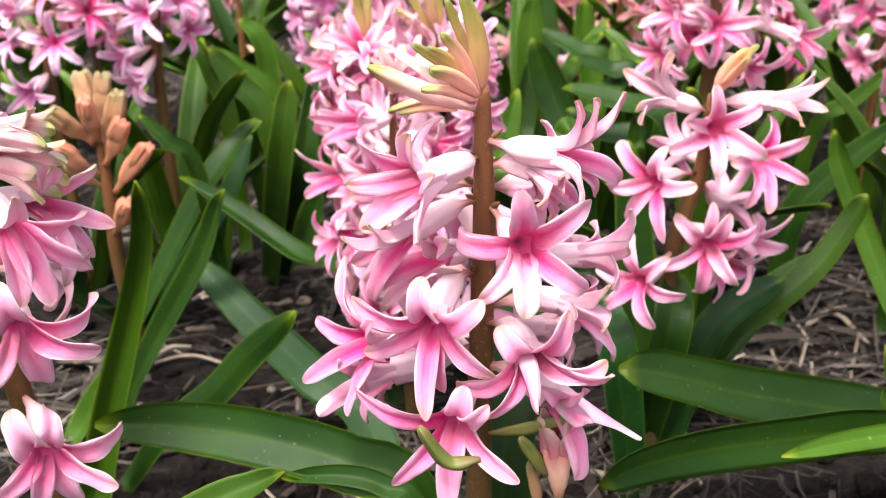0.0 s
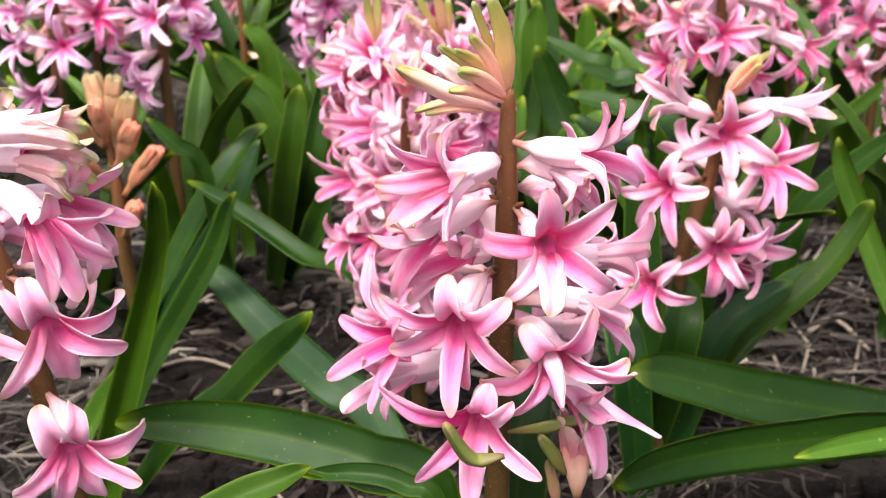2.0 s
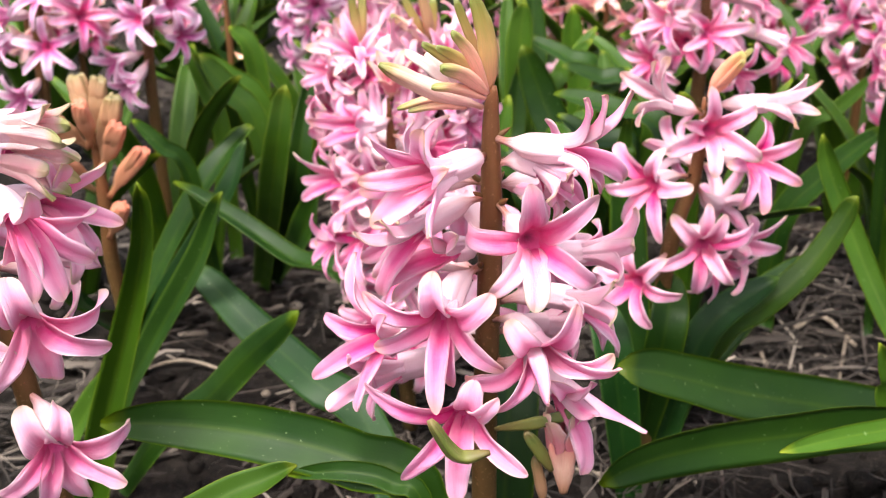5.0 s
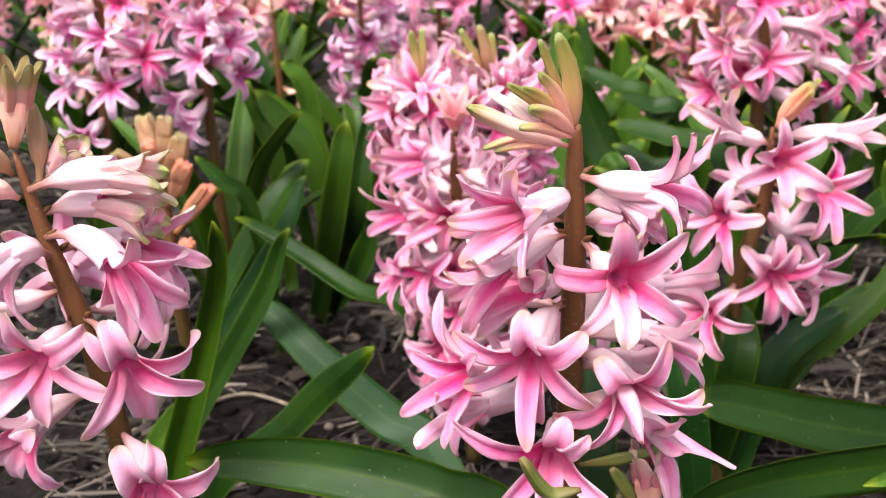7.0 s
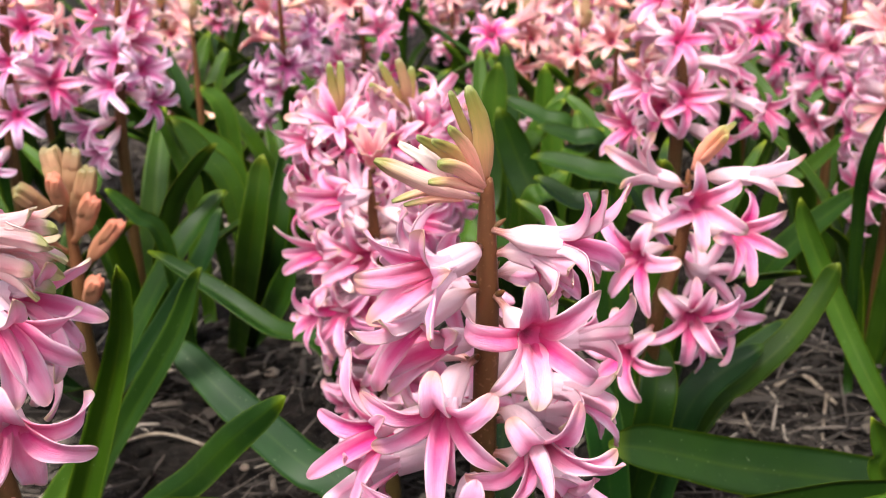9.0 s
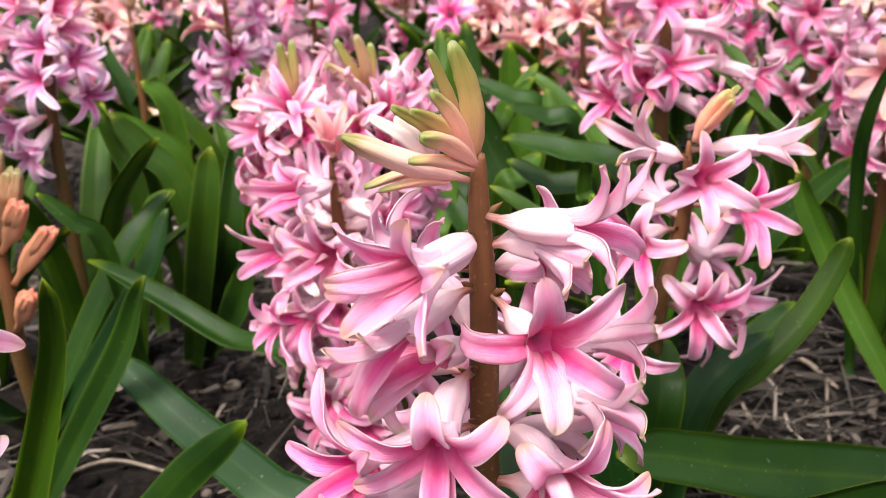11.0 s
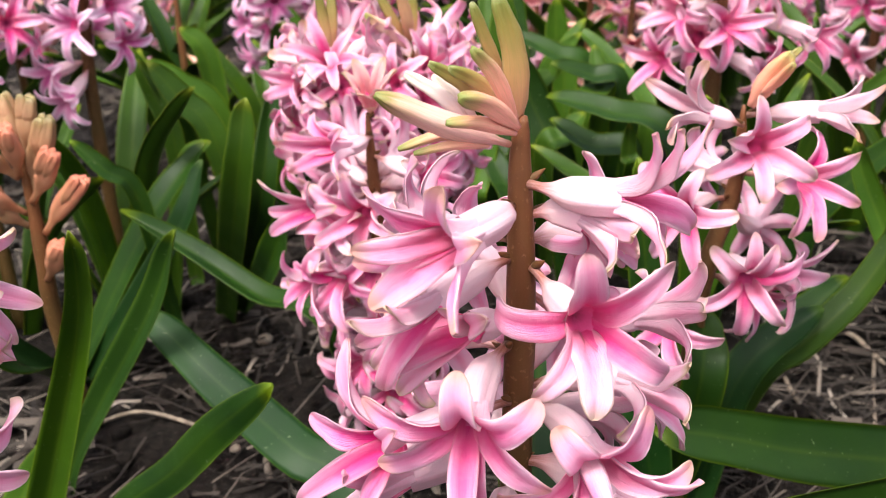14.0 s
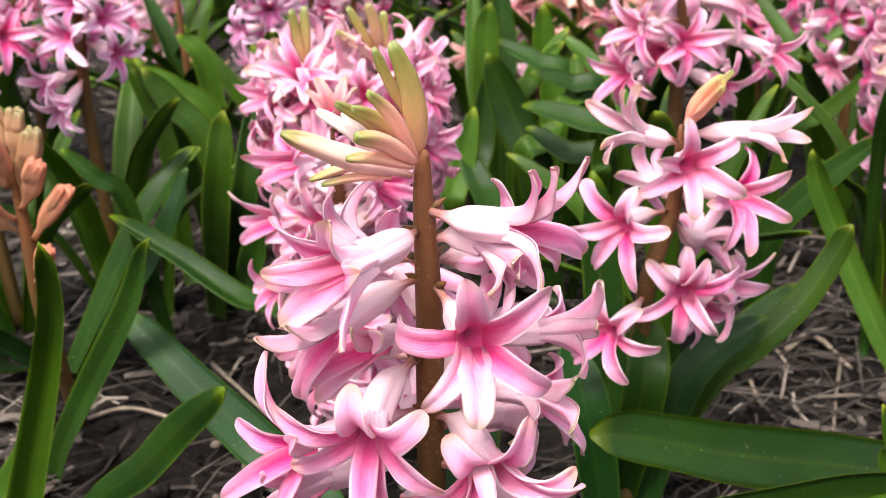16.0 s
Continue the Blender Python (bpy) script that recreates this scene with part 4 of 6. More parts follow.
bud(main, (0.0101, 0.2110, 0.1901), (0.0024, 0.2050, 0.2049), 0.00160, PEACH, 0.002, ROUND_SHAPE)
bud(main, (0.0078, 0.2140, 0.1931), (-0.0014, 0.2110, 0.2005), 0.00150, GREENBUD, 0.001, ROUND_SHAPE)
bud(main, (0.0058, 0.2160, 0.1913), (-0.0048, 0.2140, 0.2008), 0.00150, GREENBUD, 0.001, ROUND_SHAPE)
bud(main, (0.0101, 0.2080, 0.1903), (-0.0000, 0.2000, 0.1980), 0.00195, PEACH, 0.0015, ROUND_SHAPE)
bud(main, (0.0097, 0.2080, 0.1892), (-0.0023, 0.2030, 0.1930), 0.00135, PEACH, 0.001, ROUND_SHAPE)
bud(main, (0.0090, 0.2130, 0.1858), (-0.0139, 0.2040, 0.1980), 0.00270, CREAM, -0.0005, BUD_SHAPE)
bud(main, (0.0025, 0.2180, 0.1881), (-0.0092, 0.2190, 0.1980), 0.00150, PALEBUD, 0.001, ROUND_SHAPE)
bud(main, (0.0032, 0.2185, 0.1894), (-0.0043, 0.2190, 0.1974), 0.00140, PALEBUD, 0, ROUND_SHAPE)
bud(main, (0.0061, 0.2150, 0.1856), (-0.0110, 0.2130, 0.1856), 0.00115, PEACH, 0.002, ROUND_SHAPE)
bud(main, (0.0052, 0.2110, 0.1862), (-0.0081, 0.2080, 0.1863), 0.00100, PEACH, 0.001, ROUND_SHAPE)
spout(main, (0.0298, 0.2030, 0.0844), (0.0287, 0.2020, 0.1040), "salmon", 1.3, 440, GROW_SHAPE, 10, 0.011)
bud(main, (0.0248, 0.2050, 0.0797), (0.0221, 0.2040, 0.0948), 0.0017, TANBUD, 0, ROUND_SHAPE)
bud(main, (0.0263, 0.2000, 0.0933), (0.0196, 0.2010, 0.1045), 0.0019, OLIVE, 0.001, ROUND_SHAPE)
bract = bud(main, (0.0118, 0.2050, 0.1027), (0.0378, 0.1990, 0.1140), 0.0017, OLIVE, -0.001, ROUND_SHAPE)
tagged(bract, "withered olive-brown bract")
curl = bud(main, (0.0102, 0.1780, 0.1139), (-0.0034, 0.1760, 0.1238), 0.0019, OLIVE, -0.0055, ROUND_SHAPE)
tagged(curl, "curled olive-green tepal")
leaf(main, ((-0.002, 0.205, -0.004), (-0.007, 0.2, 0.083), (-0.025, 0.205, 0.093), (-0.05, 0.212, 0.096), (-0.074, 0.216, 0.097), (-0.096, 0.215, 0.098)), 0.0155, LEAF, (0.1, -0.8, 0.6), 0.3)
leaf(main, ((-0.002, 0.203, -0.004), (-0.006, 0.196, 0.081), (-0.015, 0.198, 0.091), (-0.027, 0.2, 0.093), (-0.043, 0.204, 0.089)), 0.0058, LEAF, (0.1, -0.7, 0.7), 0.4)
leaf(main, ((0.0020, 0.2180, -0.0040), (-0.0330, 0.3000, 0.0408), (-0.0547, 0.3180, 0.0495), (-0.0705, 0.3330, 0.0549), (-0.0872, 0.3480, 0.0617), (-0.1014, 0.3600, 0.0698), (-0.1143, 0.3700, 0.0772)), 0.0165, LEAF_BLUE, (0.3, -0.8, 0.5), 0.12, outline="strap")
leaf(main, ((0.012, 0.220, -0.004), (0.016, 0.235, 0.076), (0.018, 0.26, 0.093), (0.026, 0.3, 0.105)), 0.018, LEAF, (0, -0.8, 0.5), 0.3)

# ---------------------------------------------------------------- the hyacinth beside it, of which half is seen
near = plant("hyacinth", (-0.098, 0.203, 0), "pink hyacinth with cream buds leaning aside, florets half open", "flower", "hyacinths in front")
NEAR = [(-0.098, 0.203, -0.004), (-0.107, 0.203, 0.103), (-0.111, 0.204, 0.139), (-0.117, 0.205, 0.164), (-0.122, 0.206, 0.19)]
stem(near, NEAR, 0.0037, 0.0023)
floret(near, (-0.115, 0.204, 0.147), (-0.1152, 0.1817, 0.1463), -4, 0, ((89, 101, 19.7, 1.2, 0.03, 6), (18, 200, 22.2, 1.6, 0.17, 6), (333, 124, 20.7, 0.7, -0, 5), (274, 113, 17.5, 0.7, -0.09, 6.6), (233, 105, 21.7, 0.7, -0.11, 6), (180, 121, 19.4, 0.9, 0.03, 5.4)), "soft", 0.0066, seed=21)
floret(near, (-0.111, 0.203, 0.148), (-0.0936, 0.1839, 0.1423), 30, -10, ((354, 184, 22.3, 0.9, 0.15, 5.4), (338, 119, 20.9, 1.2, 0.01, 5.2), (284, 142, 19.6, 0.7, -0.1, 6.6), (229, 118, 21.8, 0.9, -0.01, 5), (127, 165, 20.8, 1.6, -0.1, 4.4), (102, 190, 20.7, 1.6, 0, 6)), "soft", 0.0066, seed=22)
floret(near, (-0.109, 0.203, 0.117), (-0.0944, 0.1838, 0.1085), 20, -10, ((108, 155, 19.9, 1.2, -0.02, 7), (67, 217, 20.4, 1.6, 0.14, 6), (353, 170, 21.3, 0.7, 0.05, 6), (340, 80, 20.2, 0.7, -0.07, 5.4), (284, 122, 18.1, 0.7, 0.04, 7), (216, 130, 20.1, 0.9, 0, 5.4), (255, 112, 18.2, 0.7, 0.01, 5)), "soft", 0.0066, seed=23)
floret(near, (-0.117, 0.204, 0.169), (-0.0930, 0.1889, 0.1642), 48, -34, ((263, 152, 18.7, 0.7, 0.11, 5.4), (96, 108, 20.8, 0.9, 0.05, 5), (353, 136, 20.4, 0.7, -0.05, 5.4), (336, 81, 19.9, 1.2, 0, 6.2), (300, 51, 21.3, 0.7, -0.11, 6.4), (261, 60, 19.8, 0.9, 0.02, 5.6)), "soft", 0.0062, 1.1, seed=24)
floret(near, (-0.119, 0.204, 0.181), (-0.0910, 0.1982, 0.1864), 74, 2, ((132, 28, 21.1, 1.6, -0.07, 5), (188, 26, 20.6, 0.7, -0.02, 6), (241, 29, 20.5, 1.6, -0.04, 5), (148, 28, 22.2, 1.6, 0.07, 4), (145, 60, 21.5, 1.6, -0.03, 4)), "greentip", 0.0056, 1.15, seed=25)
floret(near, (-0.119, 0.206, 0.174), (-0.099, 0.208, 0.175), 80, -8, ((336, 35, 17), (12, 35, 16), (174, 35, 18), (228, 30, 17), (66, 30, 17), (282, 30, 17)), "greentip", 0.0056, 1.1, seed=26)
floret(near, (-0.117, 0.208, 0.164), (-0.0968, 0.2133, 0.1630), 72, -4, ((51, 55, 20.2, 1.2, 0.04, 5.6), (323, 51, 21.5, 1.6, -0, 5), (117, 103, 20, 1.2, 0.03, 5), (297, 88, 21.7, 0.7, 0.01, 4.6), (263, 115, 25, 1.2, -0.04, 4.4), (113, 74, 20.3, 1.2, -0.01, 5)), "soft", 0.006, 1.1, seed=27)
floret(near, (-0.117, 0.204, 0.164), (-0.125, 0.19, 0.166), -40, -20, ((228, 135, 19), (54, 105, 19), (354, 75, 19), (192, 195, 19), (123, 123, 19), (291, 123, 19)), "soft", 0.0064, 1.1, seed=28)
floret(near, (-0.112, 0.203, 0.127), (-0.126, 0.186, 0.122), -25, -22, ((36, 145, 19), (210, 105, 20), (240, 115, 19), (174, 115, 19), (292, 143, 19), (105, 143, 19)), "soft", 0.0064, seed=29)
floret(near, (-0.117, 0.207, 0.154), (-0.139, 0.206, 0.15), -95, -6, ring(random.Random(51), 150, 19), "soft", seed=30)
floret(near, (-0.115, 0.208, 0.147), (-0.1, 0.224, 0.144), 140, -10, ring(random.Random(52), 150, 19), "soft", seed=31)
floret(near, (-0.117, 0.208, 0.153), (-0.126, 0.226, 0.152), -150, -6, ring(random.Random(53), 150, 19), "soft", seed=32)
spout(near, (-0.1219, 0.2060, 0.1910), (-0.1188, 0.2060, 0.2043), "topbud", 1.3, 445, GROW_SHAPE, 8, 0.0125, 0.0046)
bud(near, (-0.1185, 0.2080, 0.1806), (-0.1185, 0.2130, 0.2000), 0.0026, TANBUD, 0, STALKED_SHAPE)
bud(near, (-0.1232, 0.2060, 0.1842), (-0.1289, 0.2000, 0.1942), 0.0028, TANBUD, 0.001)
half_open(near, (-0.1175, 0.2080, 0.1814), (-0.1106, 0.2100, 0.1884), 68, 48, 10, 14, "greentip", 446, 1.1)
bud(near, (-0.1226, 0.2050, 0.1788), (-0.1303, 0.1970, 0.1835), 0.003, CREAM, 0.002)
leaf(near, ((-0.1500, 0.3100, -0.0040), (-0.1352, 0.3060, 0.0408), (-0.1233, 0.3030, 0.0727), (-0.1148, 0.3000, 0.0954), (-0.1081, 0.2960, 0.1151), (-0.1053, 0.2930, 0.1290), (-0.1039, 0.2900, 0.1422)), 0.0138, LEAF_MID, (0.3, -0.6, 0.75), 0.6, outline="slim")
leaf(near, ((-0.1560, 0.3600, -0.0040), (-0.1471, 0.3600, 0.0217), (-0.1340, 0.3590, 0.0440), (-0.1232, 0.3570, 0.0609), (-0.1134, 0.3550, 0.0761), (-0.1051, 0.3530, 0.0900), (-0.0977, 0.3510, 0.1059), (-0.0929, 0.3500, 0.1177)), 0.0118, LEAF, (-0.3, -0.85, 0.45), 0.45)
leaf(near, ((-0.1420, 0.3200, -0.0040), (-0.1142, 0.3070, 0.0352), (-0.0928, 0.2980, 0.0552), (-0.0819, 0.2900, 0.0687), (-0.0727, 0.2840, 0.0801), (-0.0619, 0.2750, 0.0927), (-0.0493, 0.2640, 0.1074)), 0.0125, LEAF, (-0.45, -0.8, 0.35), -0.2)
leaf(near, ((-0.165, 0.31, 0), (-0.164, 0.335, 0.013), (-0.152, 0.335, 0.032), (-0.139, 0.333, 0.049)), 0.012, LEAF_LIGHT, (-0.4, -0.7, 0.5), 0.35)
leaf(near, ((-0.098, 0.175, -0.004), (-0.075, 0.166, 0.095), (-0.059, 0.167, 0.104), (-0.048, 0.168, 0.11), (-0.04, 0.169, 0.113), (-0.033, 0.17, 0.116)), 0.007, LEAF_LIGHT, (-0.3, -0.7, 0.6), 0.5, label="light green leaf with a browned tip")

# ---------------------------------------------------------------- the stunted one with orange buds
stunted = plant("hyacinth", (-0.183, 0.454, 0), "short hyacinth spike with closed orange and tan buds", "flower", "hyacinths in front")
STUNT = [(-0.1600, 0.4100, -0.0040), (-0.1622, 0.4020, 0.0618), (-0.1609, 0.4000, 0.0854), (-0.1605, 0.4000, 0.1098), (-0.1610, 0.4000, 0.1345)]
stem(stunted, STUNT, 0.0036, 0.0028)
for root, tip, radius, mat in (((-0.1628, 0.4020, 0.1284), (-0.1664, 0.4050, 0.1526), 0.0044, TANBUD), ((-0.1613, 0.4030, 0.1296), (-0.1562, 0.4050, 0.1514), 0.0044, TANBUD),
                               ((-0.1590, 0.4000, 0.1128), (-0.1484, 0.4000, 0.1446), 0.0048, TANBUD), ((-0.1632, 0.4000, 0.1216), (-0.1763, 0.3900, 0.1396), 0.0046, TANBUD),
                               ((-0.1643, 0.4020, 0.1011), (-0.1747, 0.3950, 0.1142), 0.004, TANBUD), ((-0.1619, 0.3970, 0.1231), (-0.1590, 0.3870, 0.1452), 0.0041, ORANGE),
                               ((-0.1594, 0.3980, 0.1124), (-0.1450, 0.3900, 0.1346), 0.0042, ORANGE), ((-0.1574, 0.3990, 0.0990), (-0.1362, 0.3920, 0.1232), 0.0042, ORANGE),
                               ((-0.1600, 0.3980, 0.0798), (-0.1478, 0.3880, 0.0990), 0.0042, ORANGE), ((-0.1631, 0.4000, 0.1071), (-0.1753, 0.3900, 0.1242), 0.0041, ORANGE)):
    lobed_bud(stunted, root, tip, radius, mat)
leaf(stunted, ((-0.183, 0.457, 0), (-0.138, 0.47, 0.077), (-0.112, 0.49, 0.107)), 0.015, LEAF, (-0.4, -0.7, 0.5), 0.3)
leaf(stunted, ((-0.178, 0.457, 0), (-0.123, 0.45, 0.075), (-0.108, 0.46, 0.107)), 0.012, LEAF_BLUE, (-0.5, -0.8, 0.3), 0.3)
leaf(stunted, ((-0.188, 0.458, 0), (-0.19, 0.4, 0.054), (-0.18, 0.36, 0.089)), 0.016, LEAF_BLUE, (0.2, -0.6, 0.7), 0.3)
leaf(stunted, ((-0.18, 0.454, 0), (-0.157, 0.36, 0.062), (-0.158, 0.33, 0.095)), 0.015, LEAF, (0.2, -0.6, 0.7), 0.3)

# ---------------------------------------------------------------- the dense clump behind
CLUMP = "hyacinths of the dense clump"
clump = plant("hyacinth", (-0.023, 0.364, 0), "dense pink hyacinth with a pale unopened top floret", "flower", CLUMP)
CL = [(-0.023, 0.364, 0), (-0.025, 0.366, 0.043), (-0.026, 0.366, 0.108), (-0.027, 0.366, 0.151)]
stem(clump, CL, 0.0036, 0.0027)
half_open(clump, (-0.0258, 0.3660, 0.1497), (-0.0257, 0.3620, 0.1607), 0, 58, 15, 46, "salmon", 61, 0.9)
line = curve_points(CL, 60)
FAR = random.Random(7)
floret(clump, (-0.026, 0.366, 0.123), (-0.0295, 0.3423, 0.1229), -22, 0, ((101, 107, 19.9, 1.2, 0.02, 5.2), (159, 120, 22, 0.7, -0.06, 5.4), (212, 103, 21.5, 0.9, -0.02, 5.4), (35, 126, 20.2, 1.2, 0.03, 5), (352, 86, 20.2, 1.2, -0.01, 4.8), (263, 142, 19.6, 0.7, -0.03, 5)), "soft", 0.0056, seed=62)
floret(clump, (-0.026, 0.366, 0.143), (-0.0381, 0.3516, 0.1430), -48, 4, ((152, 141, 20.8, 0.7, 0.04, 5), (168, 85, 21.7, 1.2, -0, 5), (218, 93, 21.5, 1.6, -0.01, 5), (177, 59, 23.9, 0.9, -0.02, 5), (39, 120, 20.3, 1.6, 0.01, 4.4), (339, 82, 20.3, 1.2, -0.01, 4.6)), "tipped", 0.0056, seed=63)
floret(clump, (-0.026, 0.366, 0.123), (-0.0493, 0.3542, 0.1207), -60, -2, ((139, 77, 23.4, 1.2, 0, 5), (222, 88, 21.7, 1.6, -0.01, 5), (245, 132, 20.1, 0.7, -0.02, 4.8), (50, 102, 20.7, 0.7, -0, 5), (18, 134, 19.9, 0.7, 0.03, 4.6), (187, 87, 20.6, 1.2, 0.03, 4.6)), "soft", 0.0056, seed=64)
floret(clump, (-0.0260, 0.3660, 0.1360), (-0.0078, 0.3440, 0.1353), 38, 0, ((8, 142, 20.3, 0.7, -0.05, 5), (112, 87, 20.7, 1.6, 0, 5), (337, 135, 20.5, 0.9, 0.02, 5), (300, 140, 20.1, 0.7, -0.01, 5), (200, 96, 20.3, 1.6, 0, 4.8), (144, 128, 20.1, 1.6, 0.01, 4.8)), "soft", 0.0054, seed=164)
floret(clump, (-0.0250, 0.3660, 0.1060), (-0.0400, 0.3444, 0.0984), -30, -14, ((171, 127, 19.9, 0.7, 0.02, 5), (239, 99, 21.1, 0.7, -0.14, 5), (360, 117, 20.1, 0.9, -0, 5), (76, 92, 19.9, 0.7, 0.03, 5), (36, 146, 20.7, 0.9, 0.06, 5), (292, 108, 21.7, 1.6, 0.01, 5)), "pink", 0.0054, seed=165)
floret(clump, (-0.0250, 0.3660, 0.1030), (-0.0527, 0.3531, 0.0948), -65, -18, ((76, 129, 20.4, 1.2, -0.02, 5), (276, 110, 20.1, 1.6, -0, 5), (223, 98, 21, 1.6, 0.03, 4.6), (331, 106, 20.1, 0.7, -0.01, 5), (47, 166, 20.5, 0.7, 0.06, 5), (194, 91, 20.5, 0.7, 0.03, 4.6)), "pink", 0.0054, seed=166)
head(clump, line, 0.34, 0.66, 26, "pink", FAR, 1.0, 2, 0.02)
head(clump, line, 0.62, 0.84, 22, "pink", FAR, 1.0, 2, 0.0175, ((-180, -75), (70, 180)))

second = plant("hyacinth", (-0.042, 0.425, 0), "pink hyacinth with a tall greenish bud on top", "flower", CLUMP)
SE = [(-0.039, 0.425, 0), (-0.041, 0.425, 0.127), (-0.043, 0.425, 0.162)]
stem(second, SE, 0.0036, 0.0024)
bud(second, (-0.0437, 0.4250, 0.1610), (-0.0468, 0.4240, 0.1832), 0.0022, GREENBUD, 0, ROUND_SHAPE)
bud(second, (-0.0433, 0.4260, 0.1608), (-0.0422, 0.4280, 0.1835), 0.0024, GREENBUD, 0, ROUND_SHAPE)
floret(second, (-0.043, 0.425, 0.154), (-0.0523, 0.4124, 0.1610), -78, 4, ((186, 41, 20.8, 1.6, -0.02, 5.4), (54, 110, 19.9, 0.7, -0, 5), (156, 104, 20.3, 0.9, -0, 4.6), (216, 78, 20.2, 1.2, 0, 4.6), (342, 122, 20, 0.7, 0.02, 4.6)), "pale", 0.0056, seed=65)
floret(second, (-0.042, 0.425, 0.147), (-0.0553, 0.4081, 0.1522), -50, 4, ((170, 96, 21.2, 1.6, -0.02, 5.2), (160, 128, 20, 0.7, -0.01, 5), (39, 98, 20.8, 1.6, -0.02, 4.6), (211, 105, 20.8, 1.6, -0.01, 5.2), (238, 133, 20.1, 0.7, -0.04, 5.2), (342, 128, 20.6, 0.9, -0, 5)), "soft", 0.0056, seed=66)
head(second, curve_points(SE, 60), 0.42, 0.72, 26, "pink", FAR, 1.0, 2, 0.021)
head(second, curve_points(SE, 60), 0.7, 0.86, 16, "pink", FAR, 1.0, 2, 0.02, ((-180, -95), (60, 180)))

third = plant("hyacinth", (-0.013, 0.435, 0), "pink hyacinth topped by tan and green buds", "flower", CLUMP)
TH = [(-0.01, 0.435, 0), (-0.012, 0.435, 0.123), (-0.013, 0.435, 0.162)]
stem(third, TH, 0.0036, 0.0024)
bud(third, (-0.0133, 0.4330, 0.1612), (-0.0168, 0.4300, 0.1836), 0.0028, TANBUD, 0, ROUND_SHAPE)
bud(third, (-0.0124, 0.4360, 0.1611), (-0.0113, 0.4370, 0.1788), 0.0026, GREENBUD, 0, ROUND_SHAPE)
bud(third, (-0.0143, 0.4300, 0.1593), (-0.0295, 0.4240, 0.1740), 0.0026, CREAM, 0, ROUND_SHAPE)
bud(third, (-0.0144, 0.4350, 0.1608), (-0.0252, 0.4330, 0.1818), 0.0023, GREENBUD, 0, ROUND_SHAPE)
floret(third, (-0.013, 0.435, 0.141), (0.004, 0.425, 0.144), 37, -5, ((12, 145, 20), (318, 125, 20), (282, 155, 20), (144, 105, 20), (48, 185, 19), (213, 150, 20)), "pink", seed=67)
floret(third, (-0.013, 0.435, 0.149), (0.003, 0.428, 0.158), 50, 5, ((24, 115, 20), (330, 115, 20), (114, 65, 20), (156, 95, 20), (214, 150, 20), (272, 150, 20)), "pink", seed=68)
floret(third, (-0.013, 0.435, 0.13), (0.006, 0.42, 0.127), 45, -10, ((18, 125, 20), (324, 105, 21), (288, 135, 20), (180, 115, 20), (120, 115, 20), (234, 150, 20)), "pink", seed=69)
head(third, curve_points(TH, 60), 0.4, 0.74, 28, "pink", FAR, 1.0, 2, 0.022)
head(third, curve_points(TH, 60), 0.72, 0.88, 18, "pink", FAR, 1.0, 2, 0.02, ((-180, -60), (60, 180)))

leaf(clump, ((-0.033, 0.379, 0), (-0.05, 0.385, 0.062), (-0.078, 0.405, 0.065), (-0.109, 0.425, 0.078), (-0.143, 0.445, 0.09)), 0.0115, LEAF, (0.3, -0.5, 0.8), 0.5)
leaf(second, ((-0.121, 0.515, 0), (-0.089, 0.43, 0.099), (-0.078, 0.42, 0.144)), 0.0138, LEAF_LIGHT, (-0.1, -1, 0.2), 0.2, outline="strap", label="green leaf with a withered dark tip")
leaf(second, ((-0.115, 0.523, 0), (-0.084, 0.45, 0.084), (-0.073, 0.46, 0.141)), 0.012, LEAF, (0.2, -1, 0.2), 0.3)
leaf(second, ((-0.114, 0.531, 0), (-0.084, 0.45, 0.056), (-0.068, 0.43, 0.091)), 0.016, LEAF, (-0.3, -0.8, 0.4), 0.3)

# ---------------------------------------------------------------- the loose one on the other side
loose = plant("hyacinth", (0.072, 0.325, 0), "loose pink hyacinth with star-shaped florets and one orange bud", "flower", "hyacinths in front")
LO = [(0.074, 0.325, 0), (0.078, 0.325, 0.096), (0.086, 0.325, 0.133), (0.087, 0.325, 0.16)]
stem(loose, LO, 0.0036, 0.0024)
floret(loose, (0.086, 0.325, 0.141), (0.0859, 0.3048, 0.1536), 6, 10, ((101, 116, 20.1, 1.6, -0.01, 5.6), (25, 150, 19.6, 1.2, -0.02, 5.6), (327, 114, 20.8, 0.7, 0, 6), (264, 117, 20, 1.6, 0.02, 5.2), (206, 140, 20.7, 1.2, -0.03, 5.6), (165, 83, 19.2, 1.6, -0.01, 4.8)), "soft", 0.0056, seed=71)
floret(loose, (0.086, 0.322, 0.155), (0.0685, 0.3167, 0.1620), -78, 22, ((163, 48, 19.7, 1.2, -0, 5), (59, 91, 20.1, 0.9, 0, 4.8), (60, 84, 20.3, 1.6, -0.03, 4.6), (320, 103, 20, 1.6, -0.03, 5), (330, 61, 20.7, 1.2, 0.03, 4.6)), "pale", 0.0056, 1.05, seed=72)
floret(loose, (0.088, 0.325, 0.157), (0.1120, 0.3181, 0.1590), 80, 2, ((131, 66, 20.6, 1.6, -0.01, 5), (29, 90, 20.8, 1.6, 0.01, 4.6), (324, 37, 20.6, 1.6, -0.01, 5), (339, 74, 20.3, 0.7, 0, 4.6), (192, 102, 20.5, 0.7, -0.03, 4.6)), "pale", 0.0056, 1.0, seed=73)
floret(loose, (0.087, 0.325, 0.139), (0.104, 0.312, 0.14), 22, 8, ((60, 175, 19), (24, 115, 20), (330, 95, 20), (276, 105, 20), (240, 125, 20), (174, 115, 19)), "tipped", 0.0058, seed=74)
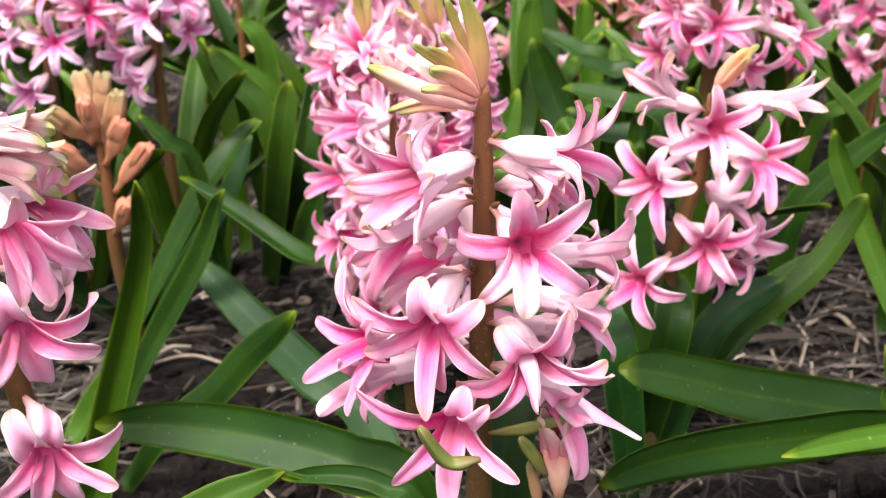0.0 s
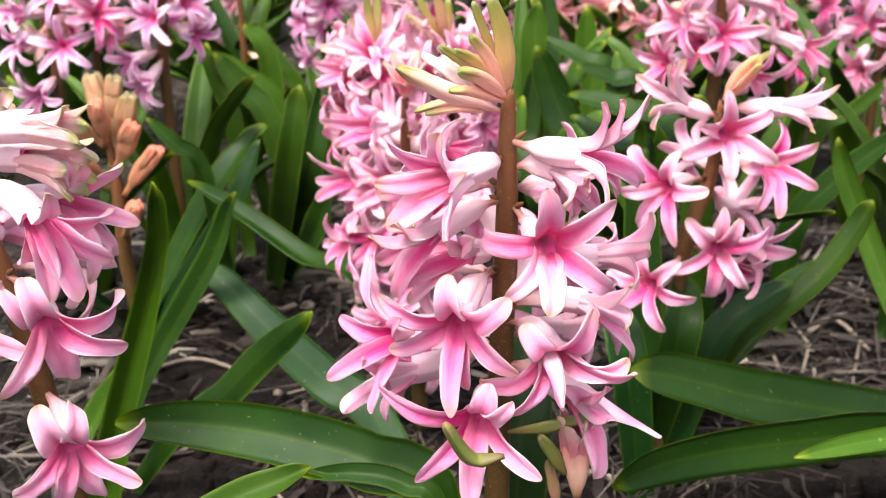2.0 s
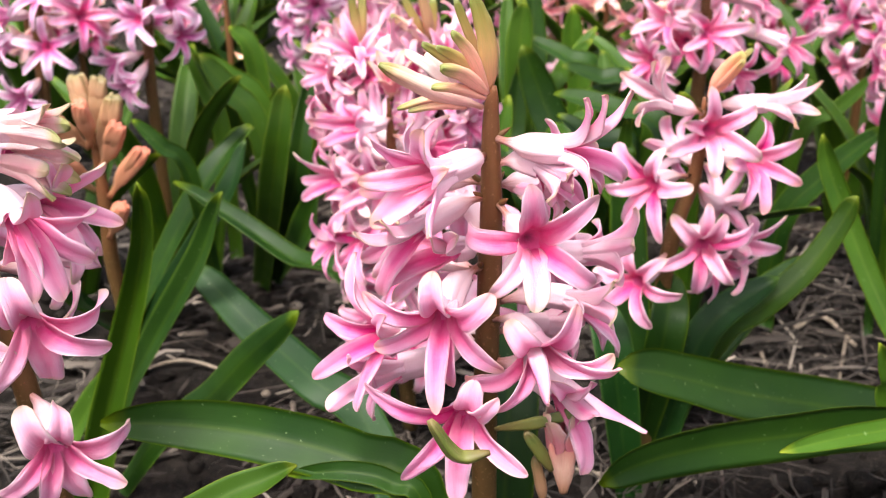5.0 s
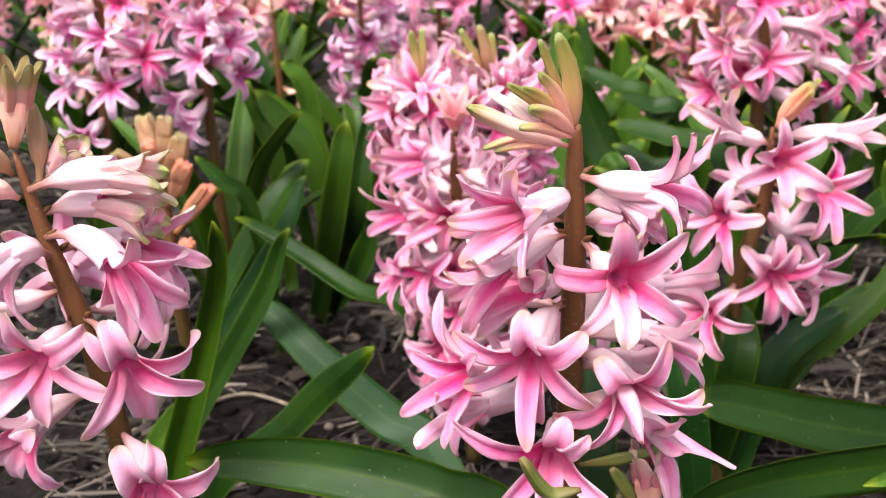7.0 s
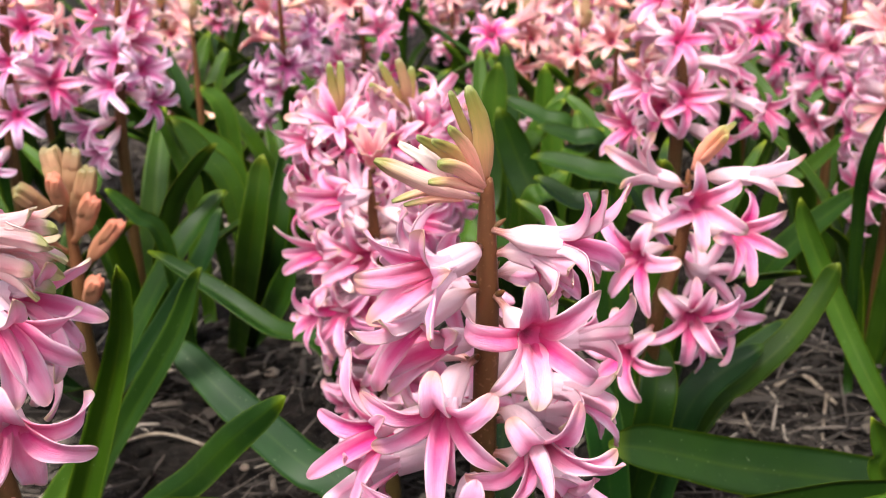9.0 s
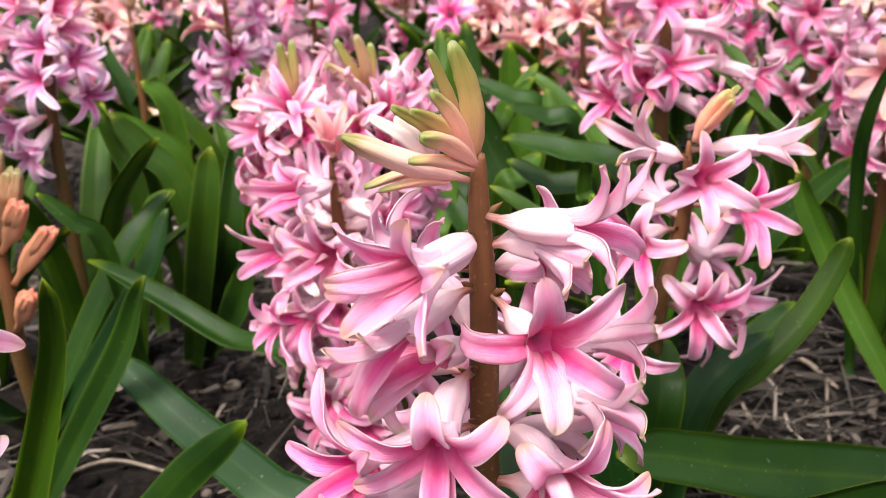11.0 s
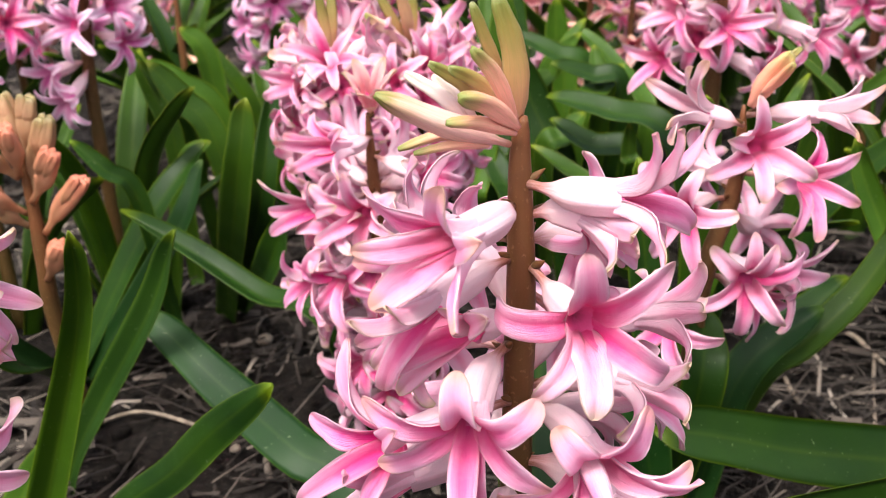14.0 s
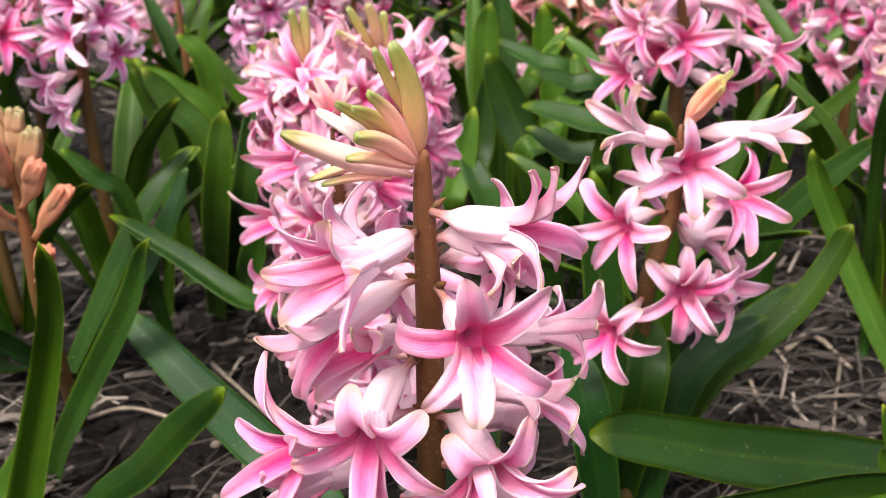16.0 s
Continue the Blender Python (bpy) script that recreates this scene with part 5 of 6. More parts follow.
floret(loose, (0.084, 0.325, 0.131), (0.0657, 0.3063, 0.1339), -32, 2, ((140, 147, 20, 0.7, 0, 5.4), (196, 155, 20.2, 1.2, -0.03, 5.2), (240, 141, 20.7, 0.7, -0.02, 5), (294, 99, 21.9, 0.7, -0.02, 5.4), (2, 168, 21.5, 1.6, 0.1, 5.4), (73, 166, 19.5, 1.6, -0.02, 5)), "soft", 0.0056, seed=75)
floret(loose, (0.081, 0.325, 0.114), (0.0862, 0.3030, 0.1119), -4, -2, ((138, 145, 20.4, 1.2, -0.06, 5.4), (71, 125, 20.9, 1.6, -0, 5.4), (8, 172, 22.3, 0.7, 0.12, 5.2), (203, 122, 20.8, 0.9, 0.02, 5.2), (265, 129, 19.8, 0.7, 0.02, 5), (309, 131, 20.1, 1.6, -0.01, 5), (90, 137, 20.5, 1.2, 0.01, 4.4)), "soft", 0.0056, seed=76)
floret(loose, (0.079, 0.325, 0.103), (0.062, 0.305, 0.097), -40, -2, ((168, 155, 19), (54, 125, 19), (354, 165, 20), (300, 125, 19), (228, 135, 19), (111, 150, 19)), "soft", 0.006, seed=77)
floret(loose, (0.082, 0.328, 0.11), (0.107, 0.322, 0.104), 62, -6, ((54, 75, 21), (342, 75, 20), (18, 145, 19), (240, 125, 20), (114, 140, 19), (177, 140, 19)), "soft", 0.0058, seed=78)
floret(loose, (0.081, 0.328, 0.104), (0.099, 0.324, 0.094), 40, -24, ((270, 115, 18), (342, 115, 18), (24, 115, 18), (84, 140, 18), (144, 140, 18), (207, 140, 18)), "soft", 0.0056, seed=79)
floret(loose, (0.087, 0.33, 0.131), (0.081, 0.345, 0.135), -140, 4, ((18, 115, 18), (174, 115, 18), (234, 140, 18), (70, 140, 18), (306, 140, 18), (122, 140, 18)), "soft", 0.0056, seed=80)
floret(loose, (0.087, 0.33, 0.127), (0.102, 0.347, 0.114), 150, -6, ((6, 65, 18), (168, 195, 18), (228, 140, 18), (60, 140, 18), (297, 140, 18), (114, 140, 18)), "soft", 0.0056, seed=81)
bud(loose, (0.0878, 0.3220, 0.1605), (0.0969, 0.3180, 0.1764), 0.0036, SALMONBUD, 0.001, ROUND_SHAPE)
bud(loose, (0.0890, 0.3170, 0.1653), (0.0954, 0.3110, 0.1753), 0.0018, SALMONBUD, 0, ROUND_SHAPE)
bud(loose, (0.0910, 0.3240, 0.1656), (0.1013, 0.3230, 0.1769), 0.0015, PEACH, 0, ROUND_SHAPE)
leaf(loose, ((0.0760, 0.3300, -0.0040), (0.1023, 0.3350, 0.0579), (0.1190, 0.3380, 0.0712), (0.1373, 0.3430, 0.0867), (0.1492, 0.3470, 0.1039), (0.1541, 0.3480, 0.1146)), 0.0112, LEAF_MID, (-0.5, -0.6, 0.6), 0.3, outline="strap")
leaf(loose, ((0.078, 0.35, 0), (0.122, 0.37, 0.052), (0.155, 0.39, 0.071)), 0.0150, LEAF, (-0.4, -0.6, 0.6), 0.3)
leaf(loose, ((0.077, 0.32, 0), (0.095, 0.33, 0.063), (0.125, 0.34, 0.084)), 0.014, LEAF_BLUE, (-0.4, -0.6, 0.6), 0.3)
leaf(loose, ((0.074, 0.34, 0), (0.07, 0.36, 0.078), (0.066, 0.37, 0.13)), 0.016, LEAF, (0.2, -0.9, 0.2), 0.3)
leaf(loose, ((0.07, 0.33, 0), (0.076, 0.31, 0.073), (0.081, 0.33, 0.091)), 0.015, LEAF, (0.1, -0.9, 0.3), 0.3)
leaf(loose, ((0.067, 0.31, 0), (0.058, 0.31, 0.064), (0.053, 0.33, 0.082)), 0.016, LEAF_BLUE, (0.3, -0.8, 0.4), 0.3)

# a plant outside the view whose leaves reach in
aside = plant("hyacinth", (0.235, 0.29, 0), "hyacinth leaves drooping over the soil", "flower", "hyacinths in front")
stem(aside, [(0.235, 0.29, -0.004), (0.24, 0.293, 0.06), (0.246, 0.295, 0.15)], 0.0036, 0.0026)
head(aside, curve_points([(0.235, 0.29, -0.004), (0.24, 0.293, 0.06), (0.246, 0.295, 0.16)], 60), 0.5, 0.95, 20, "pink", random.Random(91), 1.0, 1)
leaf(aside, ((0.2250, 0.2750, -0.0040), (0.1528, 0.2550, 0.0732), (0.1344, 0.2480, 0.0746), (0.1146, 0.2400, 0.0764), (0.0960, 0.2330, 0.0765)), 0.0068, LEAF_LIGHT, (-0.1, -0.7, 0.7), 0.3)
leaf(aside, ((0.2350, 0.2900, -0.0040), (0.1687, 0.2950, 0.0442), (0.1495, 0.2950, 0.0502), (0.1311, 0.2940, 0.0544), (0.1135, 0.2900, 0.0597), (0.0966, 0.2870, 0.0648), (0.0819, 0.2840, 0.0707), (0.0676, 0.2810, 0.0759), (0.0544, 0.2780, 0.0792)), 0.0205, LEAF, (0.1, -0.75, 0.65), 0.16, outline="strap")
leaf(aside, ((0.225, 0.285, -0.004), (0.162, 0.27, 0.055), (0.134, 0.265, 0.064), (0.107, 0.26, 0.064), (0.08, 0.255, 0.063), (0.058, 0.25, 0.06), (0.046, 0.248, 0.054)), 0.0165, LEAF, (0.1, -0.95, 0.12), 0.15)
leaf(aside, ((0.225, 0.28, -0.004), (0.15, 0.272, 0.061), (0.141, 0.268, 0.081), (0.134, 0.265, 0.095)), 0.008, LEAF_LIGHT, (-0.2, -0.8, 0.4), 0.4)

# ---------------------------------------------------------------- the rest of the bed


BACK = "hyacinths further back in the bed"
behind = ((-180, -85), (85, 180))
starry = plant("hyacinth", (-0.224, 0.5, 0), "mauve-pink hyacinth with spreading star-shaped florets", "flower", BACK)
ST = [(-0.224, 0.5, 0), (-0.225, 0.5, 0.121), (-0.219, 0.5, 0.18), (-0.213, 0.5, 0.229)]
stem(starry, ST, 0.0036, 0.0024)
floret(starry, (-0.219, 0.5, 0.17), (-0.212, 0.48, 0.178), -13, 18, ((120, 185, 20), (18, 105, 20), (330, 105, 20), (264, 155, 20), (222, 125, 20), (168, 125, 20)), "mauve", 0.0052, seed=171)
floret(starry, (-0.221, 0.5, 0.15), (-0.211, 0.48, 0.151), 13, 8, ((96, 185, 20), (18, 165, 20), (318, 145, 20), (270, 145, 20), (222, 135, 20), (168, 155, 20)), "mauve", 0.0054, seed=172)
floret(starry, (-0.219, 0.5, 0.165), (-0.238, 0.488, 0.166), -55, 4, ((168, 75, 21), (108, 125, 20), (216, 85, 20), (342, 135, 20), (45, 150, 20), (279, 150, 20)), "mauve", 0.0054, seed=173)
floret(starry, (-0.22, 0.5, 0.153), (-0.24, 0.488, 0.15), -50, -12, ((216, 75, 21), (264, 105, 20), (144, 135, 20), (24, 165, 20), (324, 150, 20), (84, 150, 20)), "mauve", 0.0052, seed=174)
floret(starry, (-0.219, 0.5, 0.165), (-0.191, 0.484, 0.166), 30, 8, ((144, 175, 20), (60, 205, 20), (0, 175, 20), (306, 175, 20), (264, 135, 20), (192, 185, 20)), "pink", 0.0054, seed=175)
floret(starry, (-0.217, 0.5, 0.188), (-0.231, 0.49, 0.192), -76, 6, ((42, 45, 18), (330, 55, 17), (150, 65, 17), (210, 60, 17), (270, 60, 17), (96, 60, 17)), "tipped", 0.0054, seed=176)
floret(starry, (-0.217, 0.5, 0.192), (-0.2, 0.482, 0.195), 15, 15, ((90, 65, 16), (18, 85, 17), (282, 85, 17), (234, 65, 17), (162, 110, 17), (330, 110, 17)), "tipped", 0.0054, seed=177)
floret(starry, (-0.215, 0.5, 0.203), (-0.225, 0.49, 0.208), -70, 12, ((24, 55, 17), (342, 65, 17), (150, 135, 17), (210, 70, 17), (276, 70, 17), (87, 70, 17)), "tipped", 0.0054, seed=178)
floret(starry, (-0.223, 0.5, 0.134), (-0.231, 0.484, 0.123), -20, -20, ((204, 75, 19), (354, 145, 18), (156, 135, 18), (48, 130, 18), (254, 130, 18), (102, 130, 18)), "mauve", 0.0052, seed=179)
head(starry, curve_points(ST, 60), 0.62, 0.92, 10, "mauve", random.Random(101), 1.0, 2, 0.02, behind)
tuft(starry, random.Random(101), 6, 0.155)

far_left = plant("hyacinth", (-0.173, 0.52, 0), "mauve-pink hyacinth with spreading star-shaped florets", "flower", BACK)
FL = [(-0.173, 0.52, 0), (-0.173, 0.52, 0.118), (-0.169, 0.52, 0.166), (-0.163, 0.52, 0.223)]
stem(far_left, FL, 0.0036, 0.0024)
floret(far_left, (-0.169, 0.52, 0.16), (-0.171, 0.5, 0.161), -18, 8, ((126, 195, 20), (18, 105, 20), (318, 125, 20), (258, 155, 20), (210, 135, 20), (162, 145, 20)), "mauve", 0.0054, seed=181)
floret(far_left, (-0.168, 0.52, 0.172), (-0.166, 0.5, 0.177), -13, 12, ((126, 195, 20), (348, 95, 20), (258, 205, 20), (198, 165, 20), (162, 175, 20), (57, 150, 20)), "mauve", 0.0054, seed=182)
floret(far_left, (-0.169, 0.52, 0.166), (-0.15, 0.506, 0.168), 46, 4, ((60, 205, 20), (6, 155, 20), (318, 165, 20), (276, 185, 20), (186, 95, 20), (123, 150, 20)), "mauve", 0.0054, seed=183)
floret(far_left, (-0.17, 0.52, 0.155), (-0.148, 0.51, 0.149), 50, -12, ((0, 145, 18), (282, 145, 18), (168, 105, 18), (56, 140, 18), (225, 140, 18), (112, 140, 18)), "mauve", 0.0052, seed=184)
floret(far_left, (-0.171, 0.52, 0.141), (-0.188, 0.505, 0.137), -40, -10, ((168, 115, 18), (234, 125, 18), (24, 135, 18), (284, 140, 18), (96, 140, 18), (334, 140, 18)), "mauve", 0.0052, seed=185)
floret(far_left, (-0.171, 0.52, 0.139), (-0.18, 0.5, 0.124), -25, -25, ((264, 135, 18), (24, 125, 18), (216, 115, 18), (84, 130, 18), (150, 130, 18), (324, 130, 18)), "mauve", 0.0052, seed=186)
floret(far_left, (-0.167, 0.52, 0.182), (-0.184, 0.508, 0.182), -60, 10, ((174, 65, 17), (216, 105, 17), (42, 75, 17), (276, 90, 17), (108, 90, 17), (339, 90, 17)), "tipped", 0.0054, seed=187)
floret(far_left, (-0.167, 0.52, 0.183), (-0.154, 0.51, 0.183), 60, 6, ((354, 85, 17), (246, 35, 17), (126, 35, 17), (60, 70, 17), (186, 70, 17), (300, 70, 17)), "tipped", 0.0054, seed=188)
floret(far_left, (-0.166, 0.52, 0.191), (-0.156, 0.51, 0.193), 60, 10, ((24, 75, 16), (264, 35, 17), (126, 45, 17), (195, 70, 17), (324, 70, 17), (75, 70, 17)), "tipped", 0.0054, seed=189)
floret(far_left, (-0.166, 0.52, 0.191), (-0.175, 0.508, 0.195), -45, 14, ((174, 85, 17), (306, 65, 17), (48, 85, 17), (240, 90, 17), (111, 90, 17), (357, 90, 17)), "tipped", 0.0054, seed=190)
head(far_left, curve_points(FL, 60), 0.64, 0.92, 10, "mauve", random.Random(102), 1.0, 2, 0.02, behind)
tuft(far_left, random.Random(102), 6, 0.155)

upper = plant("hyacinth", (0.111, 0.445, 0), "pink hyacinth with star florets on long tubes", "flower", BACK)
UP = [(0.11, 0.445, 0), (0.112, 0.445, 0.133), (0.113, 0.445, 0.173), (0.112, 0.445, 0.218)]
stem(upper, UP, 0.0038, 0.0026)
floret(upper, (0.113, 0.445, 0.163), (0.111, 0.422, 0.165), 16, 12, ((54, 185, 20), (0, 115, 21), (318, 135, 20), (264, 155, 20), (210, 105, 20), (150, 95, 20)), "soft", 0.0058, seed=191)
floret(upper, (0.113, 0.445, 0.186), (0.107, 0.424, 0.19), 8, 18, ((102, 215, 20), (0, 165, 20), (294, 185, 20), (186, 95, 20), (60, 185, 20), (240, 150, 20)), "soft", 0.0058, seed=192)
floret(upper, (0.112, 0.445, 0.165), (0.149, 0.43, 0.156), 32, -12, ((132, 115, 20), (30, 125, 20), (330, 115, 20), (294, 125, 20), (168, 105, 20), (231, 150, 20)), "soft", 0.0054, seed=193)
floret(upper, (0.113, 0.445, 0.17), (0.091, 0.43, 0.169), -50, 2, ((132, 125, 21), (204, 115, 20), (54, 85, 20), (234, 155, 20), (294, 150, 20), (354, 150, 20)), "soft", 0.0056, seed=194)
floret(upper, (0.113, 0.445, 0.156), (0.085, 0.432, 0.15), -46, 0, ((168, 125, 20), (48, 85, 20), (234, 115, 21), (264, 165, 19), (336, 150, 20), (108, 150, 20)), "soft", 0.0056, seed=195)
floret(upper, (0.113, 0.445, 0.178), (0.134, 0.438, 0.176), 66, -6, ((30, 55, 19), (312, 45, 19), (132, 85, 18), (192, 95, 18), (252, 95, 18), (81, 95, 18)), "soft", 0.0056, seed=196)
floret(upper, (0.113, 0.445, 0.196), (0.134, 0.44, 0.198), 72, 0, ((156, 45, 19), (252, 65, 18), (342, 55, 18), (40, 85, 18), (98, 85, 18), (204, 85, 18)), "tipped", 0.0056, seed=197)
floret(upper, (0.112, 0.445, 0.149), (0.128, 0.43, 0.142), 40, -20, ((18, 115, 18), (294, 175, 18), (324, 115, 18), (78, 140, 18), (138, 140, 18), (190, 140, 18)), "soft", 0.0056, seed=198)
floret(upper, (0.112, 0.445, 0.149), (0.1, 0.43, 0.158), -25, -5, ((168, 175, 18), (246, 165, 18), (72, 115, 18), (306, 140, 18), (9, 140, 18), (120, 140, 18)), "soft", 0.0056, seed=199)
floret(upper, (0.113, 0.445, 0.201), (0.096, 0.435, 0.207), -50, 10, ((174, 135, 18), (282, 55, 18), (54, 65, 18), (348, 110, 18), (114, 110, 18), (228, 110, 18)), "tipped", 0.0056, seed=200)
head(upper, curve_points(UP, 60), 0.62, 0.95, 14, "pink", random.Random(103), 1.0, 2, 0.02, behind)
tuft(upper, random.Random(103), 6, 0.155)
right_back = whole_plant(0.234, 0.480, 0.18, "pink", 109, 1, 6, 17)
mid_back = whole_plant(0.073, 0.860, 0.18, "salmon", 106, 1, 8, 12)
whole_plant(0.042, 0.720, 0.165, "salmon", 141, 1, 4, 10, False, (0.004, 0.0), 0.5)
whole_plant(0.075, 0.750, 0.155, "salmon", 142, 1, 4, 10, True, (-0.006, 0.0), 0.5)
whole_plant(0.100, 0.720, 0.160, "salmon", 143, 1, 4, 10, True, (0.006, 0.0), 0.5)
whole_plant(0.126, 0.700, 0.166, "salmon", 144, 1, 4, 10, False, (0.004, 0.0), 0.5)
whole_plant(-0.106, 0.680, 0.205, "mauve", 104, 1, 7, 17)
whole_plant(-0.055, 0.740, 0.19, "pink", 105, 1, 7, 17)
whole_plant(0.129, 0.840, 0.18, "salmon", 107, 1, 8, 12)
whole_plant(0.165, 0.800, 0.18, "salmon", 111, 1, 8, 12)
whole_plant(0.248, 0.600, 0.21, "pink", 108, 1, 7, 17)
whole_plant(-0.347, 0.760, 0.18, "salmon", 110, 1, 9, 11)
whole_plant(-0.262, 0.960, 0.18, "salmon", 112, 1, 8, 12)
whole_plant(-0.231, 0.840, 0.17, "pink", 113, 1, 9, 12)
whole_plant(0.231, 0.720, 0.17, "pink", 114, 1, 8, 17)
whole_plant(0.339, 0.720, 0.17, "mauve", 115, 1, 8, 17)
whole_plant(-0.103, 0.860, 0.18, "mauve", 130, 1, 5, 17)
whole_plant(0.017, 1.020, 0.18, "pink", 132, 1, 5, 17)
whole_plant(0.114, 0.980, 0.175, "salmon", 134, 1, 5, 17)
whole_plant(0.224, 0.960, 0.18, "salmon", 135, 1, 5, 17)
whole_plant(0.256, 0.900, 0.18, "pink", 136, 1, 5, 17)
whole_plant(0.385, 0.980, 0.18, "mauve", 138, 1, 5, 17)
whole_plant(-0.324, 0.800, 0.175, "salmon", 139, 1, 5, 17)
bare = whole_plant(-0.192, 0.780, 0.165, "salmon", 116, 1, 9, 2)
leaf(mid_back, ((0.066, 0.52, 0), (0.059, 0.525, 0.071), (0.046, 0.535, 0.106), (0.034, 0.538, 0.138)), 0.021, LEAF, (-0.1, -0.9, 0.3), 0.2)
leaf(mid_back, ((0.118, 0.45, 0), (0.102, 0.46, 0.103), (0.076, 0.48, 0.116), (0.049, 0.5, 0.119)), 0.016, LEAF, (0.3, -0.6, 0.7), 0.3)
leaf(mid_back, ((0.045, 0.6, 0), (0.059, 0.6, 0.099), (0.08, 0.6, 0.129)), 0.012, LEAF_LIGHT, (-0.4, -0.7, 0.5), 0.3)
leaf(mid_back, ((0.036, 0.58, 0), (0.034, 0.58, 0.118), (0.037, 0.58, 0.156)), 0.016, LEAF_LIGHT, (-0.2, -0.9, 0.3), 0.3)
leafy = plant("hyacinth", (0.066, 0.62, 0), "hyacinth of which only broad green leaves show", "flower", BACK)
LEAFY = Vector(leafy.location)
for points, wide, tint, turned in (
    (((0.045, 0.66, 0.071), (0.048, 0.67, 0.11), (0.047, 0.68, 0.152)), 0.019, LEAF, (0.1, -0.9, 0.4)),
    (((0.054, 0.6, 0.087), (0.066, 0.6, 0.111), (0.084, 0.61, 0.135)), 0.013, LEAF_LIGHT, (-0.4, -0.7, 0.6)),
    (((0.079, 0.66, 0.085), (0.074, 0.66, 0.111), (0.073, 0.66, 0.14)), 0.017, LEAF_LIGHT, (0.1, -0.8, 0.5)),
    (((0.083, 0.58, 0.105), (0.063, 0.58, 0.122), (0.039, 0.59, 0.133)), 0.014, LEAF, (0.3, -0.6, 0.7)),
    (((0.096, 0.56, 0.103), (0.08, 0.56, 0.114), (0.058, 0.56, 0.121)), 0.014, LEAF, (0.2, -0.5, 0.8)),
    (((0.087, 0.56, 0.097), (0.086, 0.57, 0.111), (0.084, 0.58, 0.126)), 0.010, LEAF_LIGHT, (-0.1, -0.9, 0.4)),
    (((0.073, 0.55, 0.094), (0.086, 0.56, 0.107), (0.099, 0.57, 0.117)), 0.013, LEAF_LIGHT, (-0.3, -0.6, 0.7)),
    (((0.031, 0.62, 0.083), (0.029, 0.64, 0.117), (0.029, 0.66, 0.152)), 0.013, LEAF_LIGHT, (0.1, -0.9, 0.4)),
    (((0.051, 0.52, 0.082), (0.06, 0.52, 0.093), (0.072, 0.53, 0.102)), 0.014, LEAF_LIGHT, (-0.3, -0.6, 0.7)),
    (((0.094, 0.5, 0.085), (0.071, 0.5, 0.094), (0.052, 0.51, 0.105)), 0.016, LEAF, (0.3, -0.5, 0.8)),
    (((0.084, 0.47, 0.087), (0.083, 0.47, 0.098), (0.083, 0.47, 0.113)), 0.008, LEAF_LIGHT, (0.1, -0.9, 0.3)),
    (((0.026, 0.56, 0.06), (0.03, 0.57, 0.08), (0.035, 0.58, 0.12)), 0.016, LEAF, (0.2, -0.9, 0.4)),
    (((0.116, 0.58, 0.08), (0.101, 0.62, 0.108), (0.082, 0.64, 0.125)), 0.014, LEAF_LIGHT, (0.3, -0.6, 0.7)),
    (((0.013, 0.5, 0.063), (0.018, 0.51, 0.084), (0.026, 0.52, 0.114)), 0.014, LEAF_LIGHT, (0.1, -0.8, 0.5)),
    (((0.035, 0.48, 0.064), (0.028, 0.5, 0.078), (0.019, 0.52, 0.093)), 0.015, LEAF, (0.2, -0.8, 0.5)),
    (((0.073, 0.82, 0.09), (0.061, 0.83, 0.102), (0.043, 0.84, 0.119)), 0.02, LEAF_LIGHT, (0.2, -0.7, 0.6)),
    (((0.054, 0.72, 0.049), (0.066, 0.74, 0.086), (0.081, 0.75, 0.095)), 0.018, LEAF, (0.1, -0.6, 0.7)),
):
    foot = Vector((points[0][0] * 0.6 + LEAFY.x * 0.4, points[0][1] * 0.6 + LEAFY.y * 0.4, -0.004))
    leaf(leafy, (foot, *points), wide, tint, turned, 0.25)
leaf(right_back, ((0.22, 0.38, 0), (0.198, 0.385, 0.031), (0.185, 0.4, 0.059), (0.174, 0.41, 0.086), (0.166, 0.415, 0.106), (0.162, 0.415, 0.12)), 0.0105, LEAF_LIGHT, (-0.3, -0.7, 0.6), 0.4)
leaf(right_back, ((0.161, 0.46, 0), (0.161, 0.455, 0.06), (0.177, 0.45, 0.088), (0.202, 0.44, 0.117)), 0.0145, LEAF, (-0.4, -0.6, 0.6), 0.3)
leaf(right_back, ((0.187, 0.55, 0), (0.195, 0.54, 0.082), (0.211, 0.53, 0.102), (0.228, 0.52, 0.125)), 0.010, LEAF_LIGHT, (-0.4, -0.6, 0.6), 0.3)
leaf(right_back, ((0.212, 0.45, 0), (0.201, 0.44, 0.097), (0.197, 0.43, 0.133), (0.2, 0.42, 0.162)), 0.0065, LEAF, (-0.4, -0.7, 0.6), 0.3)
